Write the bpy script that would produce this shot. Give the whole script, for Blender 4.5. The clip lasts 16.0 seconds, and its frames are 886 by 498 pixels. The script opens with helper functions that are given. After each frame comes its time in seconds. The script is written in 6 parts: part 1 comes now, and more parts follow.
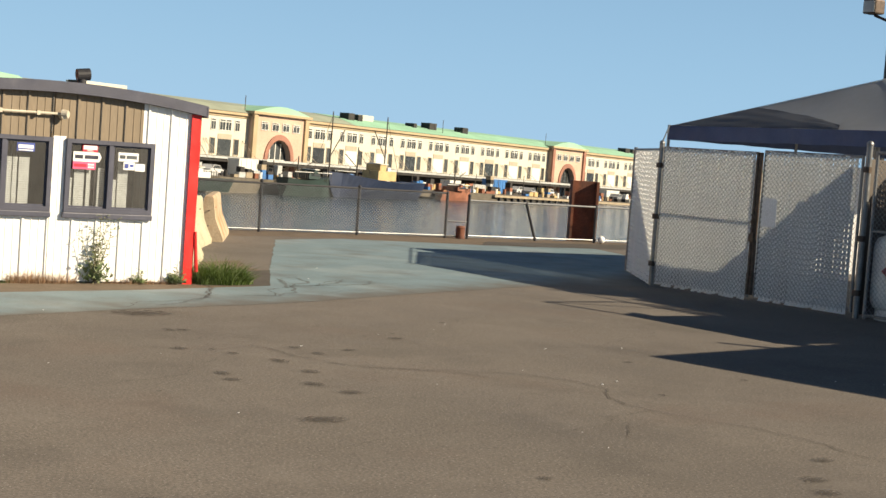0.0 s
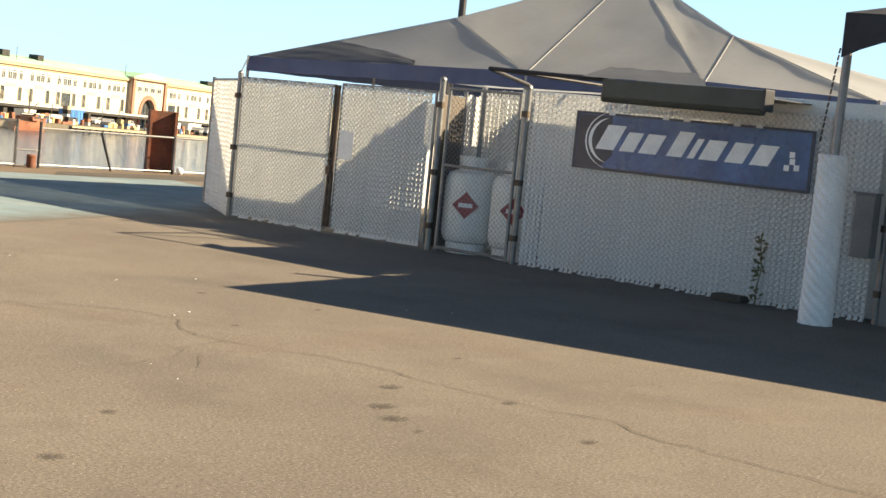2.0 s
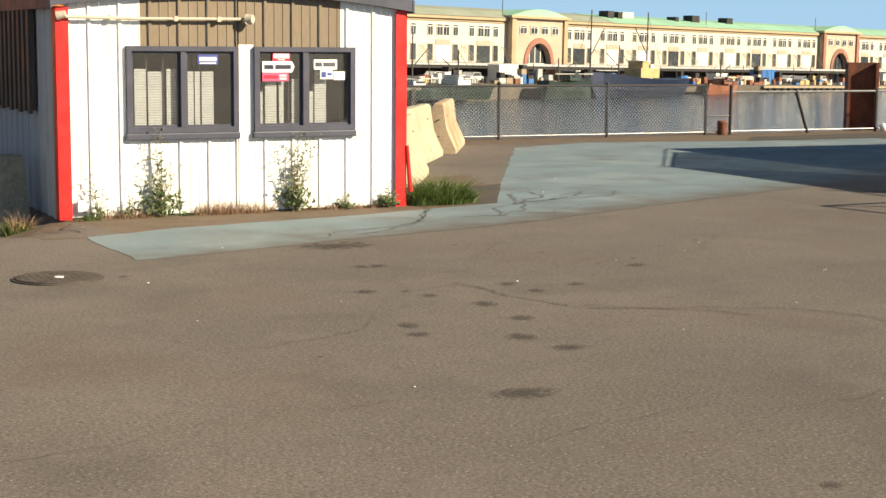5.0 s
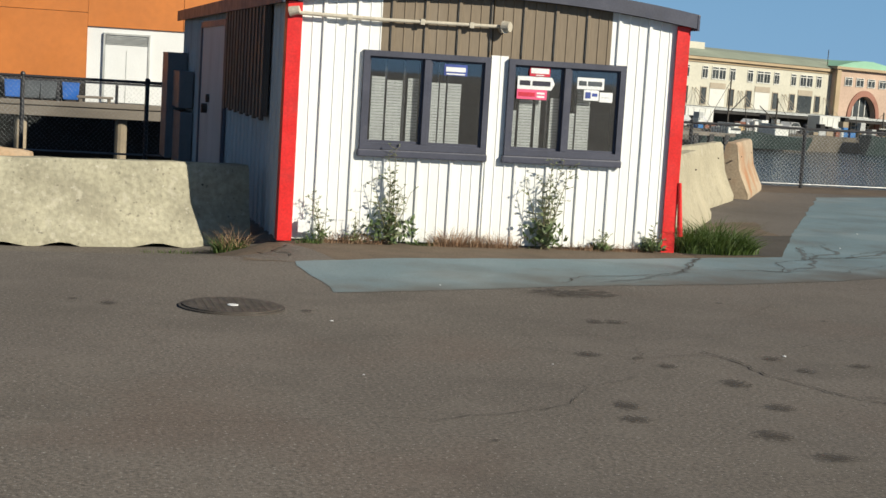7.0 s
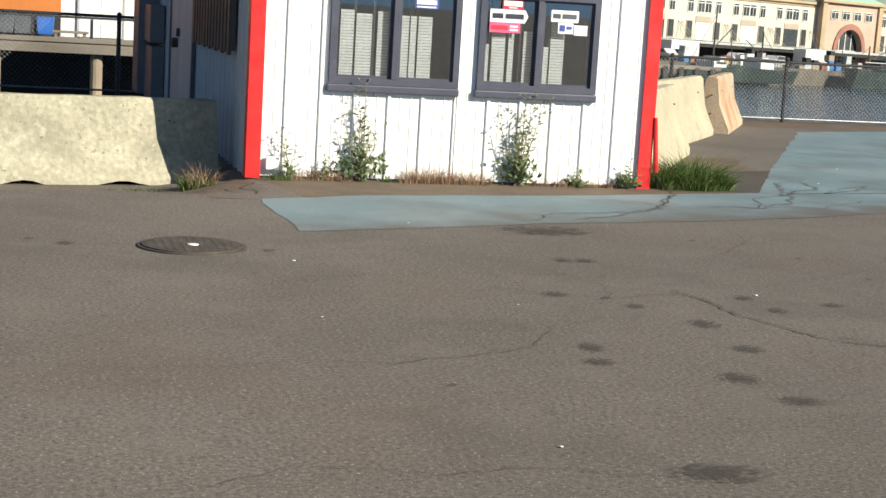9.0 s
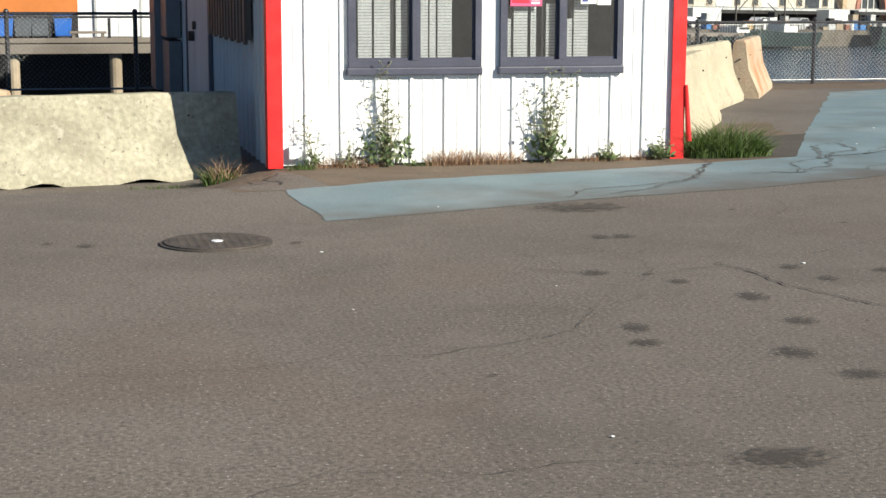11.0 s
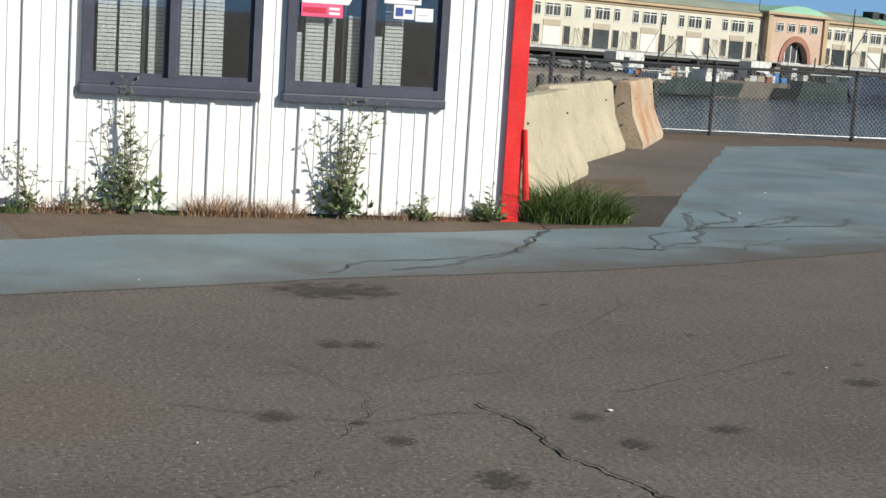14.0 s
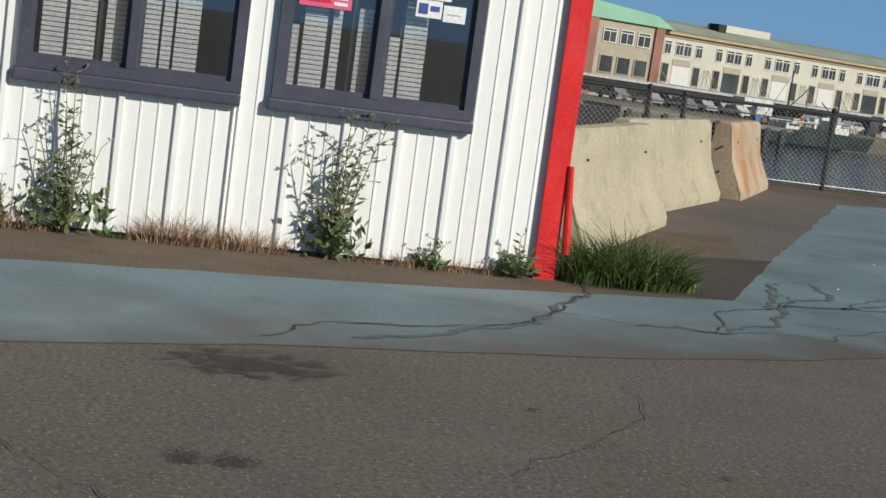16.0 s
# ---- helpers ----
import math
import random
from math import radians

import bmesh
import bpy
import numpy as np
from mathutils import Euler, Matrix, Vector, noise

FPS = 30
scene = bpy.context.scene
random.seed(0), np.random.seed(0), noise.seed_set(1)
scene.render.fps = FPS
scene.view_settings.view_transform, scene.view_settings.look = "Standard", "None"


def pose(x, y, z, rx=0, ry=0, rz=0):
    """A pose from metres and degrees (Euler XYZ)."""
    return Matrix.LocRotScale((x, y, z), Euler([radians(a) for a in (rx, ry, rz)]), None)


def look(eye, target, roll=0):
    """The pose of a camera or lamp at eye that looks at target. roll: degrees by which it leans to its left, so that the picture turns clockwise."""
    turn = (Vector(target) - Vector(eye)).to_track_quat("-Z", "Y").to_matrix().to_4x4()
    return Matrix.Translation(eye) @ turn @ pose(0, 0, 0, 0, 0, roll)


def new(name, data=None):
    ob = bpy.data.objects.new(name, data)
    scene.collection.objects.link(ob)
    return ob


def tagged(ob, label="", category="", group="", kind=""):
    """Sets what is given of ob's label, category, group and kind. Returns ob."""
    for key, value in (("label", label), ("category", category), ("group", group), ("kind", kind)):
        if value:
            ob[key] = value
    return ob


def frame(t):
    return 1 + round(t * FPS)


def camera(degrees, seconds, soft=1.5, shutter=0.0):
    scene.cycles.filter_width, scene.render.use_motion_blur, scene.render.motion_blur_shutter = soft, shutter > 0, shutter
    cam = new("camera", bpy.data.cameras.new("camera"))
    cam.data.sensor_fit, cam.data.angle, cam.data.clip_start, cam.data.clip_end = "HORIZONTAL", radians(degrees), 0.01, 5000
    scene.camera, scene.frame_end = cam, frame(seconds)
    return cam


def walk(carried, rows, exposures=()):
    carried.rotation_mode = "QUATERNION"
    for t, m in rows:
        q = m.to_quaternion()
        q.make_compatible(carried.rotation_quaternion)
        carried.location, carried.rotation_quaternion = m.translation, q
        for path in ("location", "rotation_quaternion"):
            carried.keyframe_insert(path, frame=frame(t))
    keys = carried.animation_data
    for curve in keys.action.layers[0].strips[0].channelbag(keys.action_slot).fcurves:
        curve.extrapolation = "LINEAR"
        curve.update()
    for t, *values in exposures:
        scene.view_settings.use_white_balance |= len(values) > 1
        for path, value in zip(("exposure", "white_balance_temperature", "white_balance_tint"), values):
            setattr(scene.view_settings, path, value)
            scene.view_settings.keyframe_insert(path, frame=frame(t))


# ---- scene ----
cam = camera(31.6, 16.0, soft=1.5, shutter=0.0)
PATH = [
    (0, (-5.197, -17.537, 1.874), (-4.023, -15.922, 1.75), 4.2),
    (0.5, (-5.039, -17.402, 1.871), (-3.863, -15.787, 1.776), 3.1),
    (1, (-5.025, -17.344, 1.812), (-3.701, -15.848, 1.705), 4.7),
    (1.5, (-4.88, -17.28, 1.79), (-3.386, -15.96, 1.628), 4.6),
    (2, (-4.991, -17.423, 1.815), (-3.433, -16.18, 1.654), 5.7),
    (2.5, (-4.897, -17.18, 1.798), (-3.409, -15.858, 1.605), 2.1),
    (3, (-4.677, -16.848, 1.721), (-3.321, -15.393, 1.512), 3.9),
    (3.5, (-4.576, -16.753, 1.809), (-3.391, -15.162, 1.558), 3.8),
    (4, (-4.231, -16.403, 1.79), (-3.177, -14.727, 1.509), 5.8),
    (4.2, (-4.079, -16.203, 1.808), (-3.047, -14.513, 1.53), 2.8),
    (6.3, (-2.497, -14.112, 1.628), (-1.827, -12.243, 1.391), 4.7),
    (6.5, (-2.401, -13.918, 1.608), (-1.748, -12.041, 1.382), 5.6),
    (7, (-2.168, -13.586, 1.551), (-1.653, -11.667, 1.327), 3.5),
    (7.5, (-2.014, -13.481, 1.552), (-1.677, -11.527, 1.296), 4.0),
    (8, (-1.999, -13.44, 1.587), (-1.638, -11.493, 1.303), 2.6),
    (8.5, (-1.993, -13.427, 1.582), (-1.541, -11.501, 1.292), 3.0),
    (9, (-1.987, -13.4, 1.548), (-1.453, -11.497, 1.243), 3.4),
    (9.2, (-1.987, -13.409, 1.548), (-1.436, -11.512, 1.239), 3.7),
    (11.3, (-1.853, -12.923, 1.505), (-1.362, -11.012, 1.176), -0.0),
    (11.5, (-1.726, -12.799, 1.541), (-1.23, -10.886, 1.23), 0.9),
    (12, (-1.424, -12.415, 1.466), (-0.891, -10.508, 1.191), 2.9),
    (12.5, (-1.121, -11.929, 1.46), (-0.518, -10.043, 1.182), 2.5),
    (13, (-0.772, -11.48, 1.449), (-0.211, -9.581, 1.164), 3.5),
    (13.5, (-0.454, -10.963, 1.42), (0.105, -9.065, 1.133), 4.6),
    (14, (-0.109, -10.421, 1.37), (0.486, -8.533, 1.084), 3.6),
    (14.5, (0.212, -9.957, 1.365), (0.75, -8.053, 1.075), 5.0),
    (15, (0.471, -9.404, 1.365), (1.011, -7.5, 1.08), 4.4),
    (15.5, (0.789, -8.931, 1.32), (1.285, -7.01, 1.07), 5.0),
    (16, (1.055, -8.506, 1.274), (1.507, -6.576, 1.01), 7.7),
]
walk(cam, [(t, look(eye, target, roll)) for t, eye, target, roll in PATH],
     exposures=[(0.0, 0.82, 7300, 9), (0.5, 0.55, 7250, 9), (0.7, 0.62, 7250, 9), (1.0, 0.94, 7350, 10), (1.5, 1.52, 8050, 9), (2.0, 1.76, 8350, 9), (2.5, 1.70, 8550, 9),
                (3.0, 1.42, 8700, 10), (3.5, 1.18, 8600, 10), (4.2, 1.12, 8100, 10), (6.3, 0.40, 6400, 6.5), (7.5, 0.19, 6150, 6), (8.2, 0.60, 6150, 6),
                (9.2, 0.72, 6150, 6.5), (11.3, 0.77, 6000, 7), (12.0, 0.34, 5950, 6.5), (13.0, 0.22, 5850, 7), (14.0, 0.28, 5850, 8), (15.0, 0.02, 5850, 7), (15.5, -0.10, 5850, 7), (16.0, -0.12, 5850, 7)])

# ---- world, sun ----
SUN_AZ, SUN_EL = 140.0, 29.4      # degrees, clockwise from +y
world = bpy.data.worlds.new("sky")
scene.world = world
world.use_nodes = True
wn = world.node_tree.nodes
sky = wn.new("ShaderNodeTexSky")
sky.sky_type = "NISHITA"
sky.sun_disc = False
sky.sun_elevation = radians(SUN_EL)
sky.sun_rotation = radians(SUN_AZ)
sky.altitude = 500
sky.air_density, sky.dust_density, sky.ozone_density = 0.9, 0.15, 2.0
tint = wn.new("ShaderNodeVectorMath")
tint.operation = "MULTIPLY"
tint.inputs[1].default_value = (0.60, 0.62, 0.645)
world.node_tree.links.new(sky.outputs[0], tint.inputs[0])
# clear pale blue low down instead of the haze
where, split, low, haze = wn.new("ShaderNodeTexCoord"), wn.new("ShaderNodeSeparateXYZ"), wn.new("ShaderNodeMapRange"), wn.new("ShaderNodeMix")
world.node_tree.links.new(where.outputs["Generated"], split.inputs[0])
world.node_tree.links.new(split.outputs["Z"], low.inputs["Value"])
low.inputs["From Min"].default_value, low.inputs["From Max"].default_value = 0.0, 0.42
low.inputs["To Min"].default_value, low.inputs["To Max"].default_value = 0.8, 0.0
haze.data_type = "RGBA"
haze.inputs["B"].default_value = (3.0, 5.85, 9.6, 1)
world.node_tree.links.new(low.outputs[0], haze.inputs["Factor"])
world.node_tree.links.new(tint.outputs[0], haze.inputs["A"])
world.node_tree.links.new(haze.outputs["Result"], wn["Background"].inputs[0])
wn["Background"].inputs[1].default_value = 0.062
sun = new("sun", bpy.data.lights.new("sun", "SUN"))
sun.data.energy = 5.0
sun.data.angle = radians(0.5)
sun.data.color = (1.0, 0.89, 0.72)
to_sun = Vector((math.sin(radians(SUN_AZ)) * math.cos(radians(SUN_EL)),
                 math.cos(radians(SUN_AZ)) * math.cos(radians(SUN_EL)), math.sin(radians(SUN_EL))))
sun.matrix_world = look(to_sun * 50, (0, 0, 0))


# ---- materials ----
def material(name, base, rough=0.7, metal=0.0, spots=(), scale=3.0, amount=0.25, fine=60.0, fine_amount=0.15,
             bump=0.0, bump_scale=80.0, per_object=0.0, stretch=(1, 1, 1), spec=0.5, matt=0.0):
    """Principled paint with a broad and a fine variation of its colour, a bump, and stains: spots = [(colour, scale, low, high, strength)]."""
    m = bpy.data.materials.new(name)
    m.use_nodes = True
    nt = m.node_tree
    bsdf = nt.nodes["Principled BSDF"]
    bsdf.inputs["Roughness"].default_value = rough
    bsdf.inputs["Metallic"].default_value = metal
    bsdf.inputs["Specular IOR Level"].default_value = spec
    bsdf.inputs["Diffuse Roughness"].default_value = matt
    tc = nt.nodes.new("ShaderNodeTexCoord")
    mp = nt.nodes.new("ShaderNodeMapping")
    mp.inputs["Scale"].default_value = stretch
    nt.links.new(tc.outputs["Object"], mp.inputs[0])

    def noise_at(s, detail=5.0, seed=0.0):
        n = nt.nodes.new("ShaderNodeTexNoise")
        n.noise_dimensions = "4D"
        n.inputs["Scale"].default_value = s
        n.inputs["Detail"].default_value = detail
        n.inputs["W"].default_value = seed
        nt.links.new(mp.outputs[0], n.inputs["Vector"])
        return n.outputs["Fac"]

    def remap(v, a, b, c, d):
        r = nt.nodes.new("ShaderNodeMapRange")
        for k, x in zip(("From Min", "From Max", "To Min", "To Max"), (a, b, c, d)):
            r.inputs[k].default_value = x
        nt.links.new(v, r.inputs["Value"])
        return r.outputs[0]

    def times(a, b):
        x = nt.nodes.new("ShaderNodeMath")
        x.operation = "MULTIPLY"
        nt.links.new(a, x.inputs[0])
        nt.links.new(b, x.inputs[1])
        return x.outputs[0]

    value = times(remap(noise_at(scale), 0.3, 0.7, 1 - amount, 1 + amount), remap(noise_at(fine, 3.0, 4.0), 0.3, 0.7, 1 - fine_amount, 1 + fine_amount))
    if per_object:
        info = nt.nodes.new("ShaderNodeObjectInfo")
        value = times(value, remap(info.outputs["Random"], 0, 1, 1 - per_object, 1 + per_object))
    mix = nt.nodes.new("ShaderNodeVectorMath")
    mix.operation = "SCALE"
    mix.inputs[0].default_value = base
    nt.links.new(value, mix.inputs["Scale"])
    colour = mix.outputs[0]
    for k, (c, s, low, high, strength) in enumerate(spots):
        mm = nt.nodes.new("ShaderNodeMix")
        mm.data_type = "RGBA"
        nt.links.new(remap(noise_at(s, 6.0, 10.0 + 3 * k), low, high, 0, strength), mm.inputs["Factor"])
        nt.links.new(colour, mm.inputs["A"])
        mm.inputs["B"].default_value = (*c, 1)
        colour = mm.outputs["Result"]
    nt.links.new(colour, bsdf.inputs["Base Color"])
    nt.links.new(remap(noise_at(scale * 2.3, 4.0, 7.0), 0.3, 0.7, max(rough - 0.1, 0.02), min(rough + 0.1, 1)), bsdf.inputs["Roughness"])
    if bump:
        b = nt.nodes.new("ShaderNodeBump")
        b.inputs["Strength"].default_value = bump
        b.inputs["Distance"].default_value = 0.01
        nt.links.new(noise_at(bump_scale, 4.0, 2.0), b.inputs["Height"])
        nt.links.new(b.outputs[0], bsdf.inputs["Normal"])
    return m


# ---- shape helpers ----
def box(bm, x0, x1, y0, y1, z0, z1, bevel=0.0):
    made = bmesh.ops.create_cube(bm, size=1.0)["verts"]
    for v in made:
        v.co = Vector(((x0 + x1) / 2 + v.co.x * (x1 - x0), (y0 + y1) / 2 + v.co.y * (y1 - y0), (z0 + z1) / 2 + v.co.z * (z1 - z0)))
    if bevel:
        edges = {e for v in made for e in v.link_edges}
        bmesh.ops.bevel(bm, geom=list(edges), offset=bevel, segments=2, affect="EDGES", profile=0.6)
    return bm


def tube(bm, a, b, r, sides=10, r2=None, caps=True):
    a, b = Vector(a), Vector(b)
    made = bmesh.ops.create_cone(bm, cap_ends=caps, segments=sides, radius1=r, radius2=r if r2 is None else r2, depth=(b - a).length)["verts"]
    m = Matrix.Translation((a + b) / 2) @ (b - a).to_track_quat("Z", "Y").to_matrix().to_4x4()
    bmesh.ops.transform(bm, matrix=m, verts=made)
    return bm


def prism(bm, outline, axis, low, high):
    """A closed outline of 2D points pushed along an axis from low to high."""
    def at(p, d):
        q = list(p)
        q.insert("xyz".index(axis), d)
        return Vector(q)
    a = [bm.verts.new(at(p, low)) for p in outline]
    b = [bm.verts.new(at(p, high)) for p in outline]
    n = len(outline)
    for i in range(n):
        bm.faces.new((a[i], a[(i + 1) % n], b[(i + 1) % n], b[i]))
    bm.faces.new(a)
    bm.faces.new(b)
    return bm


def soup(verts, faces):
    bm = bmesh.new()
    vs = [bm.verts.new(v) for v in verts]
    for f in faces:
        bm.faces.new([vs[i] for i in f])
    return bm


def grille(bm, xs, zs, gaps, y0, y1):
    """One connected frame: a grid of cells between xs and zs, but for the gaps (column, row), pushed from y0 to y1."""
    cells = [(i, j) for i in range(len(xs) - 1) for j in range(len(zs) - 1) if (i, j) not in gaps]
    a, b = {}, {}
    for i, j in cells:
        for p in ((i, j), (i + 1, j), (i + 1, j + 1), (i, j + 1)):
            if p not in a:
                a[p] = bm.verts.new((xs[p[0]], y0, zs[p[1]]))
                b[p] = bm.verts.new((xs[p[0]], y1, zs[p[1]]))
    for i, j in cells:
        ring = [(i, j), (i + 1, j), (i + 1, j + 1), (i, j + 1)]
        bm.faces.new([a[p] for p in ring])
        bm.faces.new([b[p] for p in ring[::-1]])
        for (p, q), n in zip(zip(ring, ring[1:] + ring[:1]), ((i, j - 1), (i + 1, j), (i, j + 1), (i - 1, j))):
            if n not in cells:
                bm.faces.new((a[p], b[p], b[q], a[q]))
    return bm


def finish(name, bm, mat, smooth=False):
    bmesh.ops.recalc_face_normals(bm, faces=bm.faces)
    me = bpy.data.meshes.new(name)
    bm.to_mesh(me)
    bm.free()
    me.materials.append(mat)
    if smooth:
        me.shade_smooth()
        me.set_sharp_from_angle(angle=radians(40))
    return me


def part(name, bm, mat, parent=None, label="", smooth=False):
    ob = new(name, finish(name, bm, mat, smooth))
    ob.parent = parent
    return tagged(ob, label)


def thing(name, label, category, group="", at=None):
    ob = new(name)
    if at is not None:
        ob.matrix_world = at
    ob.empty_display_size = 0.2
    return tagged(ob, label, category, group)


def blank():
    return bmesh.new()

# ---- the materials of the place ----
asphalt = material("asphalt", (0.124, 0.1065, 0.0905), 0.9, scale=0.35, amount=0.16, fine=48, fine_amount=0.44, bump=0.35, bump_scale=130, matt=0.15,
                   spots=[((0.074, 0.063, 0.053), 0.8, 0.52, 0.72, 0.55), ((0.165, 0.143, 0.122), 1.9, 0.54, 0.72, 0.40), ((0.115, 0.072, 0.052), 0.5, 0.56, 0.70, 0.35), ((0.05, 0.043, 0.036), 16, 0.62, 0.70, 0.5), ((0.085, 0.073, 0.06), 7.0, 0.55, 0.70, 0.4), ((0.34, 0.32, 0.29), 58, 0.605, 0.66, 0.75),
                          ((0.03, 0.026, 0.023), 44, 0.60, 0.67, 0.65)])
dark_asphalt = material("dark_asphalt", (0.062, 0.052, 0.042), 0.9, scale=1.2, amount=0.15, fine=45, fine_amount=0.3, bump=0.4, bump_scale=70)
blue_paint = material("blue_ground_paint", (0.150, 0.208, 0.232), 0.75, scale=0.9, amount=0.14, fine=50, fine_amount=0.16, matt=0.15, bump=0.25, bump_scale=70,
                      spots=[((0.24, 0.285, 0.295), 0.7, 0.52, 0.60, 0.4), ((0.105, 0.108, 0.102), 1.3, 0.50, 0.72, 0.70), ((0.10, 0.09, 0.075), 55, 0.62, 0.74, 0.6)])
dirt = material("dirt", (0.125, 0.092, 0.063), 0.95, scale=2.5, amount=0.2, fine=60, fine_amount=0.35, bump=0.8, bump_scale=50)
crack_tar = material("crack_tar", (0.05, 0.042, 0.034), 0.9, scale=6, amount=0.2)
white_siding = material("white_siding", (0.84, 0.84, 0.82), 0.45, scale=1.2, amount=0.05, fine=30, fine_amount=0.03, stretch=(1, 1, 0.25),
                        spots=[((0.50, 0.46, 0.38), 3.0, 0.62, 0.82, 0.35)])
brown_siding = material("brown_siding", (0.20, 0.155, 0.105), 0.6, scale=2.0, amount=0.12, fine=40, fine_amount=0.1, stretch=(1, 1, 0.2),
                        spots=[((0.30, 0.25, 0.19), 4.0, 0.55, 0.8, 0.5)])
shutter_paint = material("shutter_paint", (0.085, 0.070, 0.058), 0.6, scale=2, amount=0.15)
red_paint = material("red_paint", (0.66, 0.022, 0.02), 0.38, scale=3, amount=0.1, spots=[((0.35, 0.03, 0.03), 6, 0.6, 0.75, 0.5)])
navy_metal = material("navy_metal", (0.055, 0.058, 0.085), 0.5, scale=3, amount=0.15, spots=[((0.12, 0.12, 0.15), 8, 0.58, 0.8, 0.5)])
# the white siding again, greyed: the left wall's shade is in this colour
shaded_siding = material("shaded_siding", (0.52, 0.52, 0.51), 0.6, scale=1.2, amount=0.1, fine=30, fine_amount=0.05, stretch=(1, 1, 0.25), spots=[((0.33, 0.31, 0.28), 2.0, 0.5, 0.75, 0.5)])
roof_metal = material("roof_metal", (0.09, 0.095, 0.12), 0.5, scale=2, amount=0.2)
grey_box = material("grey_box_paint", (0.16, 0.165, 0.17), 0.5, scale=4, amount=0.12)
conduit = material("conduit_paint", (0.52, 0.47, 0.38), 0.5, scale=8, amount=0.12)
blind_white = material("blind_white", (0.46, 0.475, 0.485), 0.5, scale=6, amount=0.08)
# one grey for the room's dimness, reflections in its panes and shade beside ribs
shade_grey = material("shade_grey", (0.17, 0.175, 0.18), 0.9)
paper_white = material("paper_white", (0.80, 0.80, 0.80), 0.6, scale=8, amount=0.04)
paper_red = material("paper_red", (0.55, 0.02, 0.05), 0.6, scale=8, amount=0.06)
paper_pink = material("paper_pink", (0.75, 0.10, 0.22), 0.6, scale=8, amount=0.06)
ink = material("ink", (0.03, 0.03, 0.05), 0.7)
ink_blue = material("ink_blue", (0.05, 0.08, 0.30), 0.6)
concrete = material("barrier_concrete", (0.41, 0.365, 0.26), 0.92, scale=1.6, amount=0.16, fine=35, fine_amount=0.14, bump=0.6, bump_scale=30,
                    spots=[((0.17, 0.15, 0.11), 3.0, 0.55, 0.72, 0.5), ((0.55, 0.51, 0.42), 9, 0.58, 0.72, 0.5), ((0.16, 0.13, 0.10), 26, 0.68, 0.76, 0.6)])
rough_concrete = material("rough_concrete", (0.36, 0.335, 0.245), 0.95, scale=2.2, amount=0.2, fine=22, fine_amount=0.2, bump=1.0, bump_scale=24,
                          spots=[((0.20, 0.18, 0.13), 2.2, 0.52, 0.70, 0.5), ((0.52, 0.48, 0.38), 11, 0.57, 0.68, 0.5), ((0.10, 0.085, 0.065), 24, 0.63, 0.69, 0.6), ((0.56, 0.52, 0.43), 21, 0.63, 0.69, 0.5)])
concrete_tan = material("tan_concrete", (0.52, 0.36, 0.22), 0.92, scale=1.6, amount=0.14, fine=35, fine_amount=0.12, bump=0.5, bump_scale=30,
                        spots=[((0.46, 0.42, 0.34), 2.5, 0.5, 0.7, 0.5)])
concrete_rust = material("rust_stained_concrete", (0.42, 0.33, 0.23), 0.92, scale=2, amount=0.18, fine=30, fine_amount=0.15, bump=0.5, bump_scale=30,
                         spots=[((0.38, 0.16, 0.06), 1.6, 0.50, 0.64, 0.8), ((0.14, 0.11, 0.09), 7, 0.64, 0.76, 0.6)])
iron = material("iron", (0.10, 0.075, 0.06), 0.6, metal=0.6, scale=12, amount=0.3)
manhole_iron = material("manhole_iron", (0.088, 0.074, 0.062), 0.7, metal=0.3, scale=8, amount=0.3)
black_post = material("black_post", (0.022, 0.022, 0.026), 0.5, scale=6, amount=0.2)
galvanised = material("galvanised", (0.21, 0.215, 0.22), 0.45, metal=0.7, scale=8, amount=0.15)
dull_wire = material("dull_wire", (0.30, 0.31, 0.32), 0.55, metal=0.5, scale=8, amount=0.15)
rust = material("rust", (0.16, 0.055, 0.03), 0.85, scale=2, amount=0.35, fine=25, fine_amount=0.25, bump=0.5, bump_scale=20,
                spots=[((0.05, 0.03, 0.025), 2.5, 0.52, 0.7, 0.8)])
tank_white = material("tank_white", (0.74, 0.74, 0.72), 0.4, scale=4, amount=0.05)
hazard_red = material("hazard_red", (0.30, 0.055, 0.055), 0.5, scale=8, amount=0.08)
banner_blue = material("banner_blue", (0.038, 0.095, 0.240), 0.3, scale=1.6, amount=0.35, spots=[((0.16, 0.22, 0.36), 1.1, 0.50, 0.68, 0.6), ((0.015, 0.03, 0.12), 1.7, 0.52, 0.66, 0.7)], fine=12, fine_amount=0.15)
banner_dark = material("banner_dark", (0.02, 0.025, 0.045), 0.4, scale=3, amount=0.3)
banner_silver = material("banner_silver", (0.78, 0.79, 0.80), 0.4, scale=5, amount=0.1)
sleeve_white = material("sleeve_white", (0.70, 0.71, 0.72), 0.5, scale=4, amount=0.08)
tent_grey = material("tent_grey", (0.34, 0.355, 0.375), 0.5, scale=0.8, amount=0.15, fine=8, fine_amount=0.05, bump=0.15, bump_scale=3)
seam_grey = material("seam_grey", (0.30, 0.31, 0.32), 0.6, scale=4, amount=0.15)
tent_dark = material("tent_dark", (0.07, 0.075, 0.085), 0.5, scale=0.8, amount=0.2, bump=0.5, bump_scale=4)
tent_blue = material("tent_blue", (0.022, 0.045, 0.120), 0.6, scale=2, amount=0.2)
awning_green = material("awning_green", (0.06, 0.065, 0.055), 0.6, scale=3, amount=0.2)
black_cloth = material("black_cloth", (0.018, 0.020, 0.026), 0.7, scale=3, amount=0.25)
